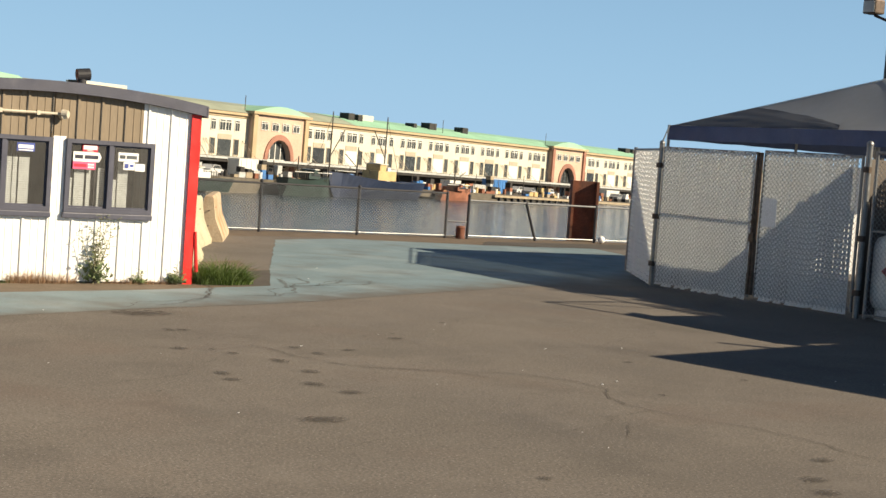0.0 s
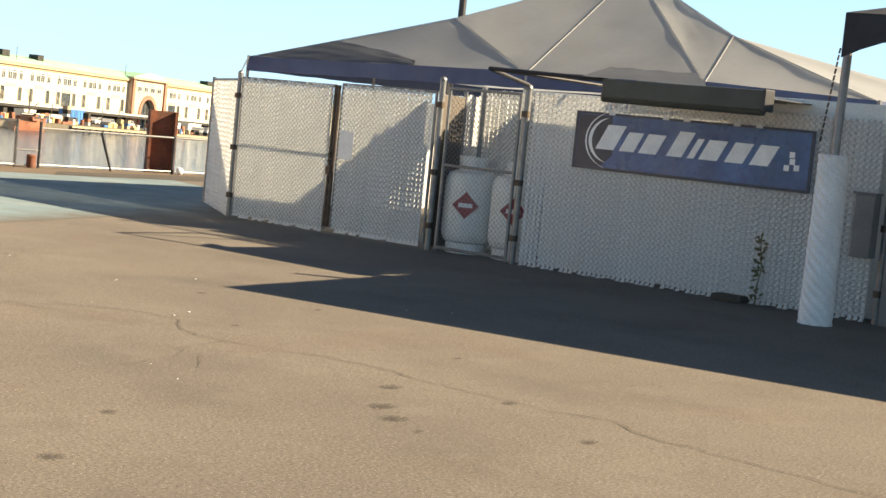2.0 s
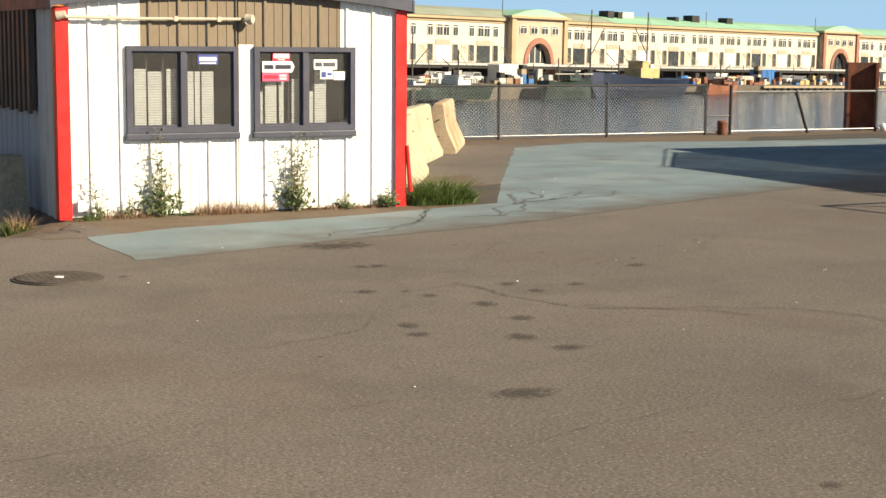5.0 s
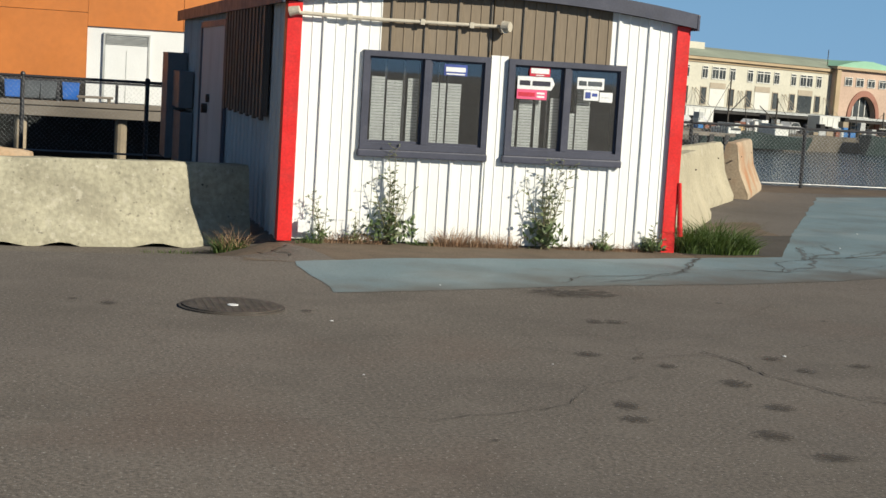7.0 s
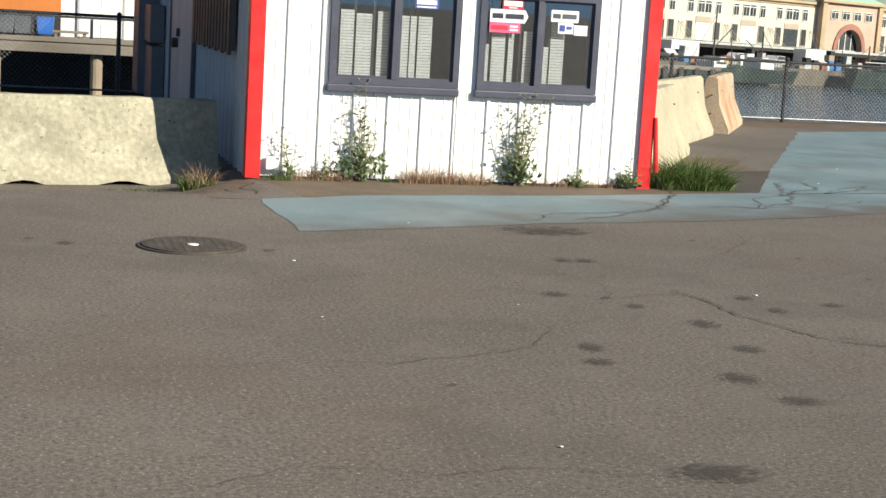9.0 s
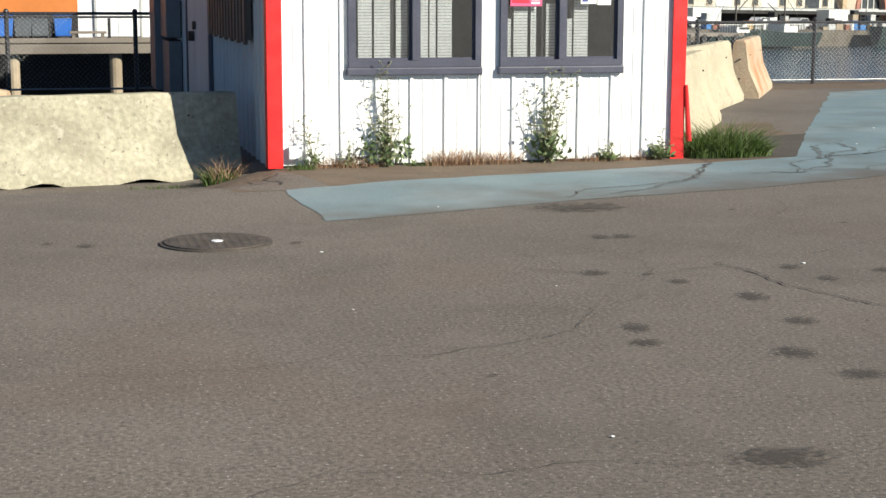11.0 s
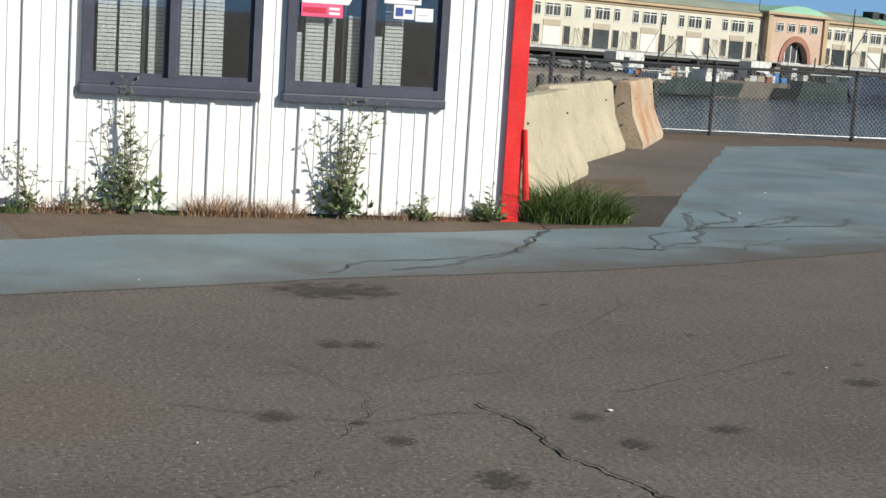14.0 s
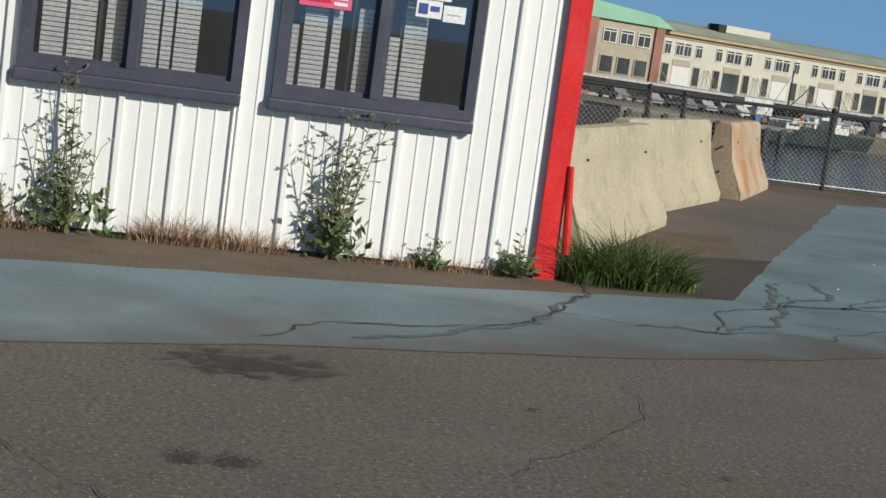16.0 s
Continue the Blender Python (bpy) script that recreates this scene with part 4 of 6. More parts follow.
# ---- harbour fence on the quay ----
def wire_net(u0, u1, z0, z1, pitch, r, place):
    """Chain-link: two families of slanting wires; place(u, z, off) gives the point."""
    verts, faces = [], []
    h = z1 - z0
    k = -int(h / pitch) - 1
    while u0 + k * pitch < u1:
        for s in (1, -1):
            a, b = u0 + k * pitch, u0 + k * pitch + h
            lo, hi = max(a, u0), min(b, u1)
            if hi - lo > 0.01:
                za, zb = z0 + (lo - a), z0 + (hi - a)
                if s < 0:
                    za, zb = z1 - (lo - a), z1 - (hi - a)
                n = len(verts)
                off = 0.003 * s
                verts += [place(lo, za + r, off), place(lo, za - r, off + r), place(lo, za - r, off - r),
                          place(hi, zb + r, off), place(hi, zb - r, off + r), place(hi, zb - r, off - r)]
                faces += [(n, n + 1, n + 4, n + 3), (n + 1, n + 2, n + 5, n + 4), (n + 2, n, n + 3, n + 5)]
        k += 1
    return soup(verts, faces)


def harbour_fence(name, label, posts, x0, x1, rail_z, net_top, at_y, post_mat, wire=0.0022):
    t = thing(name, label, "fence", "fences along the quay", at=pose(x0, at_y, 0))
    for x, top, lean in posts:
        zb = ground_z(x, at_y) - 0.05
        p = part("post", tube(blank(), (x - x0, 0, zb), (x - x0 + lean, 0, top), 0.032, 12), post_mat, t)
        bm = bmesh.new()
        bmesh.ops.create_uvsphere(bm, u_segments=10, v_segments=6, radius=0.04)
        bmesh.ops.translate(bm, verts=bm.verts, vec=(x - x0 + lean, 0, top))
        part("cap", bm, post_mat, p)
    part("top_rail", tube(blank(), (0, 0, rail_z), (x1 - x0, 0, rail_z - 0.01), 0.022, 10), post_mat if post_mat is black_post and x0 < 8 else galvanised, t)
    part("bottom_rail", tube(blank(), (0, 0, 0.07), (x1 - x0, 0, 0.06), 0.015, 8), galvanised, t)
    if net_top:
        net = part("chain_link", wire_net(0.0, x1 - x0, 0.06, net_top, 0.07, wire, lambda u, z, o: (u, -0.03 + o, z)), dull_wire, t)
        tagged(net, kind="stuff")
    return t


harbour_fence("chain_link_fence", "low black chain-link fence along the quay", [(3.9, 1.03, 0), (5.8, 1.03, 0), (7.73, 1.03, 0), (8.2, 1.0, 0), (10.23, 1.03, 0), (12.56, 1.01, 0), (14.84, 0.98, 0)],
              3.9, 14.84, 0.99, 0.97, 10.0, black_post)
harbour_fence("chain_link_fence", "sagging galvanised quay fence with a leaning post", [(15.44, 0.95, 0), (17.40, 0.83, -0.34), (19.15, 0.86, 0), (21.5, 0.86, 0), (24, 0.86, 0)],
              15.44, 24.0, 0.845, 0, 10.0, black_post)
t = thing("ladder_gate", "narrow black steel ladder gap in fence", "gate", at=pose(14.84, 10.0, 0))
part("rail", tube(blank(), (0.03, 0, 0.37), (0.57, 0, 0.37), 0.016, 8), black_post, t)
part("rail", tube(blank(), (0.03, 0, 0.05), (0.57, 0, 0.05), 0.016, 8), black_post, t)
bm = bmesh.new()
tube(bm, (0, 0, 0), (0, 0, 0.24), 0.10, 18)
tube(bm, (0, 0, 0.24), (0, 0, 0.28), 0.115, 18, 0.09)
b = part("bollard", bm, rust, smooth=True)
b.matrix_world = pose(15.22, 9.95, 0)
tagged(b, "short rusty iron mooring bollard", "bollard")
bm = bmesh.new()
prism(bm, [(-0.32, -0.22), (-0.26, -0.22), (-0.26, -0.05), (0.26, -0.05), (0.26, -0.22), (0.32, -0.22),
           (0.32, 0.22), (0.26, 0.22), (0.26, 0.05), (-0.26, 0.05), (-0.26, 0.22), (-0.32, 0.22)], "z", -6.5, 1.42)
b = part("mooring_post", bm, rust)
b.matrix_world = pose(19.4, 10.75, 0, 0, 0, -32)
tagged(b, "rusty steel beam standing upright in the water", "post")
bm = bmesh.new()
bmesh.ops.create_icosphere(bm, subdivisions=2, radius=0.09)
b = part("float_ball", bm, paper_white, smooth=True)
b.matrix_world = pose(19.25, 9.85, 0.09)
tagged(b, "small white float on the ground", "float")
harbour_fence("chain_link_fence", "low black fence by the inlet", [(-2.28, 1.16, 0), (-7.0, 1.16, 0), (-5.0, 1.16, 0), (-0.5, 1.16, 0)], -7.0, -0.05, 1.14, 1.12, 10.0, black_post, 0.0013)
b = part("gate_post", tube(blank(), (0, 0, -0.05), (0, 0, 2.4), 0.06, 12), rust)
b.matrix_world = pose(-2.93, 9.9, ground_z(-2.93, 9.9))
tagged(b, "tall rusty steel gate post", "post")


# ---- compound: slatted chain-link fence ----
FX = 12.1


def slats(u0, u1, z0, z1, seed, place, pitch=0.074, woven=True, cover=0.84):
    """Upright plastic slats woven into the wire, bulging in and out of it, with a ragged foot."""
    rnd = random.Random(seed)
    verts, faces = [], []
    u = u0 + 0.008
    while u + pitch * cover < u1:
        w = pitch * cover
        lo, hi = z0 + max(0, rnd.gauss(0, 0.02)), z1 + rnd.uniform(-0.02, 0.012)
        lean, turn = rnd.uniform(-0.004, 0.004), rnd.uniform(-0.002, 0.002)
        rows = max(1, int((hi - lo) / 0.0375)) if woven else 1
        n = len(verts)
        for j in range(rows + 1):
            f = j / rows
            z, off = lo + (hi - lo) * f, (0.006 if j % 2 else -0.006) if woven else 0.0
            sh = lean * f + ((0.009 if j % 2 else -0.009) if woven else 0.0)
            verts += [place(u + sh, z, off - turn), place(u + w + sh, z, -off + turn), place(u + w + sh, z, -off + turn + 0.004), place(u + sh, z, off - turn + 0.004)]
        for j in range(rows):
            m = n + 4 * j
            faces += [(m + i, m + (i + 1) % 4, m + 4 + (i + 1) % 4, m + 4 + i) for i in range(4)]
        faces += [(n, n + 1, n + 2, n + 3), (n + 4 * rows, n + 4 * rows + 1, n + 4 * rows + 2, n + 4 * rows + 3)]
        u += pitch
    return soup(verts, faces)


def on_front(u, z, off):
    return (off, -u, z)


def fence_leaf(name, label, category, u0, u1, z0, z1, seed, filled=True, frame=True, mid=None, group=""):
    """A panel or gate leaf of the slatted fence; u runs along the fence towards -y."""
    t = thing(name, label, category, group, at=pose(FX, 0, 0))
    if frame:
        for u in (u0 + 0.025, u1 - 0.025):
            part("upright", tube(blank(), (0, -u, z0 - 0.02), (0, -u, z1 + 0.02), 0.024, 10), galvanised, t)
        part("top_rail", tube(blank(), (0, -u0 - 0.03, z1), (0, -u1 + 0.03, z1), 0.021, 10), galvanised, t)
        part("bottom_rail", tube(blank(), (0, -u0 - 0.03, z0 + 0.03), (0, -u1 + 0.03, z0 + 0.03), 0.021, 10), galvanised, t)
        if mid:
            part("middle_rail", tube(blank(), (0.0, -u0 - 0.03, mid), (0.0, -u1 + 0.03, mid), 0.02, 10), galvanised, t)
    if filled:
        tagged(part("slats", slats(u0 + 0.04, u1 - 0.04, max(z0 - 0.06, 0.005), z1, seed, lambda u, z, o: on_front(u, z, o - 0.03), cover=0.94 if frame else 0.74), slat_white, t, "white plastic privacy slats"), kind="stuff")
    tagged(part("chain_link", wire_net(u0 + 0.03, u1 - 0.03, z0, z1, 0.075, (0.0034 if frame else 0.0018) if filled else 0.0024, lambda u, z, o: on_front(u, z, -0.047 + o)), dull_wire, t), kind="stuff")
    return t


fence_leaf("gate", "white slatted chain-link double gate leaf", "gate", -0.52, 1.50, 0.07, 2.19, 1, mid=1.16, group="gate leaves")
fence_leaf("gate", "white slatted chain-link double gate leaf", "gate", 1.60, 3.43, 0.09, 2.22, 2, group="gate leaves")
fence_leaf("gate", "open chain-link gate before the gas tanks", "gate", 3.62, 4.90, 0.03, 2.29, 3, filled=False, mid=1.22)
fence_leaf("slatted_fence", "white slatted chain-link fence with banner", "fence", 5.08, 10.15, 0.04, 2.33, 4, frame=False)
fence_leaf("slatted_fence", "white slatted chain-link fence beyond the pole", "fence", 10.25, 17.0, 0.04, 2.33, 6, frame=False)


def fence_post(y, top, r, label):
    t = thing("fence_post", label, "post", "fence posts", at=pose(FX, y, 0))
    part("tube", tube(blank(), (0, 0, -0.03), (0, 0, top), r, 14), galvanised, t)
    bm = bmesh.new()
    bmesh.ops.create_uvsphere(bm, u_segments=12, v_segments=6, radius=r * 1.12)
    bmesh.ops.translate(bm, verts=bm.verts, vec=(0, 0, top))
    part("cap", bm, galvanised, t)
    for z in (0.35, 1.1, top - 0.35):
        part("hinge", tube(blank(), (-0.02, 0, z - 0.04), (-0.02, 0, z + 0.04), r * 1.35, 12), iron, t)


fence_post(0.58, 2.26, 0.042, "galvanised steel corner post of the fence")
fence_post(-3.50, 2.40, 0.045, "galvanised steel gate post")
fence_post(-4.99, 2.38, 0.045, "galvanised steel gate post")
fence_post(-10.20, 2.36, 0.042, "galvanised steel fence post")
fence_post(-17.0, 2.36, 0.042, "galvanised steel fence post")
t = thing("gate_latch", "dark iron latch and chain between gate leaves", "latch", at=pose(FX - 0.05, -1.55, 0))
bm = bmesh.new()
tube(bm, (0, 0.03, 0.1), (0, 0.03, 2.2), 0.028, 10)
tube(bm, (0, -0.035, 0.1), (0, -0.035, 2.2), 0.028, 10)
part("drop_rod", bm, iron, t)
bm = bmesh.new()
for k in range(7):
    tube(bm, (-0.03, -0.05 + 0.02 * (k % 3), 0.95 + 0.05 * k), (-0.03, 0.04 - 0.02 * (k % 2), 0.98 + 0.05 * k), 0.02, 6)
box(bm, -0.06, -0.01, -0.05, 0.05, 0.88, 1.0, 0.01)
part("padlock", bm, iron, t)
t = thing("notice_board", "small blank white plate on the gate", "plate", at=pose(FX - 0.075, -1.84, 1.12))
part("plate", box(blank(), -0.004, 0.004, -0.14, 0.14, 0, 0.42, 0.003), paper_white, t)
# the return of the fence towards the quay
t = thing("slatted_fence", "white slatted fence returning towards the quay", "fence", at=pose(FX, 0.62, 0))
ret = Vector((1.75, 2.45, 0))
away = ret.normalized()
tagged(part("slats", slats(0.03, ret.length, 0.005, 2.15, 9, lambda u, z, o: tuple(away * u + Vector((-away.y, away.x, 0)) * o + Vector((0, 0, z)))), slat_white, t, "white plastic privacy slats"), kind="stuff")
part("post", tube(blank(), tuple(ret + Vector((0, 0, -0.03))), tuple(ret + Vector((0, 0, 2.2))), 0.035, 10), galvanised, t)
part("top_rail", tube(blank(), (0, 0, 2.16), tuple(ret + Vector((0, 0, 2.16))), 0.02, 8), galvanised, t)
t = thing("slatted_fence", "white slatted fence at the compound's back", "fence", at=pose(13.85, 3.07, 0))
tagged(part("slats", slats(0.03, 8.0, 0.005, 2.15, 19, lambda u, z, o: (u, o, z), woven=False), slat_white, t, "white plastic privacy slats"), kind="stuff")
for u in (2.7, 5.4, 8.0):
    part("post", tube(blank(), (u, 0, -0.03), (u, 0, 2.2), 0.035, 10), galvanised, t)
# inner screen behind the tanks
t = thing("slatted_fence", "white slatted screen behind the gas tanks", "fence", at=pose(13.05, 0, 0))
tagged(part("slats", slats(3.44, 5.6, 0.05, 2.34, 29, on_front), slat_white, t, "white plastic privacy slats"), kind="stuff")
tagged(part("chain_link", wire_net(3.5, 5.6, 0.05, 2.34, 0.075, 0.0026, lambda u, z, o: on_front(u, z, -0.03 + o)), galvanised, t), kind="stuff")
for u in (3.52, 5.63):
    part("post", tube(blank(), (0, -u, -0.03), (0, -u, 2.38), 0.035, 10), galvanised, t)


t = thing("slatted_fence", "white slatted side wall of the tank cage", "fence", at=pose(12.16, -3.40, 0))
tagged(part("slats", slats(0.62, 2.6, 0.05, 2.24, 39, lambda u, z, o: (u, o, z), woven=False, cover=1.0), slat_white, t, "white plastic privacy slats"), kind="stuff")
tagged(part("chain_link", wire_net(0.62, 2.6, 0.05, 2.24, 0.075, 0.0026, lambda u, z, o: (u, -0.02 + o, z)), galvanised, t), kind="stuff")
part("sheet", box(blank(), 0.03, 0.60, -0.015, 0.015, 0.04, 2.20, 0.004), shutter_paint, t, "dark brown sheet beside the gate post")
for u in (0.61, 1.5, 2.6):
    part("post", tube(blank(), (u, 0, -0.03), (u, 0, 2.28), 0.03, 10), galvanised, t)


def gas_tank(x, y):
    t = thing("gas_tank", "white upright propane tank with red hazard diamond", "gas tank", "gas tanks", at=pose(x, y, 0))
    prof = [(0.0, 0.13), (0.23, 0.13), (0.33, 0.17), (0.372, 0.25), (0.38, 0.4), (0.38, 0.95), (0.372, 1.05), (0.33, 1.13), (0.23, 1.17), (0.0, 1.19)]
    bm, n = bmesh.new(), 28
    rings = [[bm.verts.new((r * math.cos(2 * math.pi * i / n), r * math.sin(2 * math.pi * i / n), z)) for i in range(n)] for r, z in prof[1:-1]]
    for a, b in zip(rings, rings[1:]):
        for i in range(n):
            bm.faces.new((a[i], a[(i + 1) % n], b[(i + 1) % n], b[i]))
    bm.faces.new(rings[0])
    bm.faces.new(rings[-1])
    part("body", bm, tank_white, t, smooth=True)
    part("foot_ring", tube(blank(), (0, 0, 0), (0, 0, 0.15), 0.30, 28), tank_white, t)
    bm = bmesh.new()
    for i in range(20):
        a, b = 2 * math.pi * i / 24 + 0.6, 2 * math.pi * (i + 1) / 24 + 0.6
        for r0, r1 in ((0.20, 0.215),):
            vs = [bm.verts.new(p) for p in ((r0 * math.cos(a), r0 * math.sin(a), 1.17), (r0 * math.cos(b), r0 * math.sin(b), 1.17), (r1 * math.cos(b), r1 * math.sin(b), 1.37), (r1 * math.cos(a), r1 * math.sin(a), 1.37))]
            bm.faces.new(vs)
    part("collar", bm, tank_white, t)
    part("valve", tube(blank(), (0, 0, 1.15), (0, 0, 1.32), 0.04, 10), iron, t)
    turn = Matrix.Rotation(radians(208), 4, "Z")
    bm = prism(blank(), [(0, 0.50), (0.19, 0.69), (0, 0.88), (-0.19, 0.69)], "x", 0.384, 0.39)
    bm.transform(turn)
    part("hazard_diamond", bm, hazard_red, t, "red hazard diamond")
    bm = box(blank(), 0.391, 0.396, -0.10, 0.10, 0.66, 0.72)
    bm.transform(turn)
    part("bar", bm, paper_white, t)


gas_tank(12.55, -3.84)
gas_tank(12.62, -4.62)


def banner():
    t = thing("banner", "dark blue advertising banner with silver shapes", "banner", at=pose(FX - 0.075, -5.86, 1.40))
    L, H = 3.38, 0.74
    part("cloth", box(blank(), -0.012, 0.0, -L, 0, 0, H), banner_blue, t)
    bm = bmesh.new()
    for a, b, c, d in ((0, L, 0, 0.035), (0, L, H - 0.03, H), (0, 0.04, 0.035, H - 0.03), (L - 0.04, L, 0.035, H - 0.03)):
        box(bm, -0.016, -0.0125, -b, -a, c, d)
    part("border", bm, banner_dark, t)
    bm = bmesh.new()
    outline = [(0.05, 0.04), (0.42, 0.04), (0.6, 0.2), (0.55, 0.7), (0.05, 0.7)]
    part("dark_field", prism(blank(), [(-u, z) for u, z in outline], "x", -0.0155, -0.0125), banner_dark, t)
    # the lettering as plain slanted blocks, large first ones and smaller followers
    def block(u, w, h, z):
        s = 0.16 * h / 0.3
        return prism(blank(), [(-u, z), (-u - w, z), (-u - w - s, z + h), (-u - s, z + h)], "x", -0.019, -0.0165)
    for u, w, h in ((0.34, 0.30, 0.32), (0.70, 0.24, 0.25), (0.99, 0.28, 0.25), (1.40, 0.24, 0.32), (1.70, 0.10, 0.25), (1.86, 0.28, 0.25), (2.22, 0.27, 0.25), (2.56, 0.27, 0.25)):
        b = block(u, w * 0.92, h, 0.27)
        part("silver_block", b, banner_silver, t)
    for off, wid, lo, hi in ((0.0, 0.045, 110, 250), (0.07, 0.02, 105, 255)):
        bm, prev = bmesh.new(), None
        for i in range(20):
            a = radians(lo + (hi - lo) * i / 19)
            r0, r1 = 0.30 + off, 0.30 + off + wid * math.sin(math.pi * (i + 0.5) / 20)
            now = [bm.verts.new((-0.018, -(0.62 + r * math.cos(a) * 1.15), 0.39 + r * math.sin(a))) for r in (r0, r1)]
            if prev:
                bm.faces.new((prev[0], now[0], now[1], prev[1]))
            prev = now
        part("silver_arc", bm, banner_silver, t)
    bm = bmesh.new()
    for u, z in ((3.02, 0.24), (3.09, 0.32), (3.15, 0.25), (3.08, 0.40)):
        box(bm, -0.019, -0.0165, -u - 0.07, -u, z, z + 0.07)
    part("silver_mark", bm, banner_silver, t)
    for u in (0.5, 1.3, 1.6, 2.3, 2.6):
        part("tie", box(blank(), -0.02, -0.001, -u - 0.09, -u, H - 0.025, H + 0.02), paper_white, t, "white cable tie")


banner()
# spiral sleeve and canopy
t = thing("canopy_pole", "white spiral-wrapped pole base with steel tube", "pole", at=pose(11.1, -9.93, 0))
bm, n, rows = bmesh.new(), 64, 150
rings = []
for j in range(rows + 1):
    z = 1.88 * j / rows
    rings.append([bm.verts.new(((0.150 + 0.024 * abs(math.sin(4 * (2 * math.pi * i / n) + z * 27)) + 0.02 * (1 - j / rows)) * math.cos(2 * math.pi * i / n),
                                (0.150 + 0.024 * abs(math.sin(4 * (2 * math.pi * i / n) + z * 27)) + 0.02 * (1 - j / rows)) * math.sin(2 * math.pi * i / n), z)) for i in range(n)])
for a, b in zip(rings, rings[1:]):
    for i in range(n):
        bm.faces.new((a[i], a[(i + 1) % n], b[(i + 1) % n], b[i]))
bm.faces.new(rings[0])
bm.faces.new(rings[-1])
part("sleeve", bm, sleeve_white, t, "white spiral-wrapped padding", smooth=True)
part("tube", tube(blank(), (0, 0, 1.85), (0.03, 0.0, 3.25), 0.05, 14), galvanised, t)
bm = bmesh.new()
for k in range(14):
    tube(bm, (0.02, 0.09 + 0.008 * k, 3.05 - 0.075 * k), (0.02, 0.10 + 0.008 * k, 2.99 - 0.075 * k), 0.012, 6)
part("chain", bm, iron, t, "hanging dark chain")


def canopy():
    t = thing("canopy", "black cloth canopy on steel poles", "canopy", at=pose(9.32, -10.70, 0, 0, 0, 9.0))
    w, l, z1 = 6.0, 7.5, 3.26
    bm = soup([(0, 0, z1), (w, 0, z1), (w, -l, z1), (0, -l, z1), (w / 2, -1.6, z1 + 0.7), (w / 2, -l + 1.6, z1 + 0.7)],
              [(0, 1, 4), (1, 2, 5, 4), (2, 3, 5), (3, 0, 4, 5)])
    part("roof", bm, black_cloth, t)
    for horizontal, a0, a1 in (("y", 0, l), ("x", 0, w)):
        bm, prev = bmesh.new(), None
        for i in range(41):
            f = i / 40
            drop = 0.10 + 0.34 * (abs(2 * f - 1) ** 6)
            u = a0 + (a1 - a0) * f
            p = [(0, -u, z1), (0, -u, z1 - drop)] if horizontal == "y" else [(u, 0, z1), (u, 0, z1 - drop)]
            now = [bm.verts.new(q) for q in p]
            if prev:
                bm.faces.new((prev[0], prev[1], now[1], now[0]))
            prev = now
        part("valance", bm, black_cloth, t)
    for x, y in ((w - 0.05, -0.1), (0.05, -l + 0.1), (w - 0.05, -l + 0.1)):
        part("leg", tube(blank(), (x, y, -0.02), (x, y, z1), 0.05, 10), galvanised, t)


canopy()
t = thing("meter_cabinet", "grey metal box on the slatted fence", "cabinet", at=pose(FX - 0.10, -10.0, 0.75))
part("body", box(blank(), -0.12, 0.06, -0.12, 0.12, 0, 0.72, 0.01), grey_box, t)
part("lid", box(blank(), -0.16, 0.06, -0.14, 0.14, 0.721, 0.745, 0.004), grey_box, t)
t = thing("rolled_awning", "rolled dark green awning in a box on steel arms", "awning", at=pose(11.15, -6.83, 2.30))
part("box", box(blank(), -0.10, 0.10, -2.18, 0.0, 0.0, 0.23, 0.02), awning_green, t)
part("end_cap", box(blank(), -0.11, 0.11, -2.215, -2.181, -0.01, 0.24, 0.008), black_post, t)
part("roll", tube(blank(), (0.0, 0.02, 0.02), (0.0, -2.15, 0.01), 0.07, 14), awning_green, t)
bm, grid = bmesh.new(), {}
for i in range(13):
    for j in range(5):
        f, g = i / 12, j / 4
        grid[i, j] = bm.verts.new((-0.08 + 0.62 * g, 0.32 - f * (1.75 - 0.5 * g), 0.245 + 0.17 * g - 0.02 * f + 0.018 * noise.noise((f * 6, g * 3, 8.0))))
for i in range(12):
    for j in range(4):
        bm.faces.new((grid[i, j], grid[i + 1, j], grid[i + 1, j + 1], grid[i, j + 1]))
part("cover", bm, tent_dark, t, "crumpled grey tarp cover", smooth=True)
# hidden sheet, added so that the awning's ground shadow has no lit gap
part("shade_cloth", box(blank(), 0.105, 1.25, -2.2, 0.3, 0.145, 0.155), tent_dark, t, "unseen dark cloth filling the awning's shadow")
for y in (-0.25, -1.9):
    part("arm", tube(blank(), (0.0, y, 0.12), (1.32, y + 0.05, 0.16), 0.022, 8), galvanised, t)
part("front_rail", tube(blank(), (0.0, 0.0, 0.22), (-0.23, 1.63, 0.25), 0.028, 8), black_post, t)
part("side_rail", tube(blank(), (-0.23, 1.63, 0.25), (0.93, 1.84, 0.12), 0.028, 8), black_post, t)
part("brace", tube(blank(), (-0.23, 1.63, 0.25), (1.3, 0.9, 0.2), 0.022, 8), black_post, t)
# wall and roof are unseen, added to block and bounce sunlight; the beam is real
t = thing("kiosk", "unseen white box that shades the fence, with a pale roof beam", "kiosk", at=pose(12.62, -5.75, 0))
part("wall", box(blank(), 0.0, 1.8, -8.0, 0.66, -0.02, 2.30, 0.01), white_wall, t)
part("roof", box(blank(), -0.06, 1.9, -8.1, 1.20, 2.303, 2.36, 0.01), white_wall, t)
part("beam", box(blank(), -0.37, -0.27, -7.9, -2.62, 2.31, 2.51, 0.006), white_wall, t, "pale painted beam")
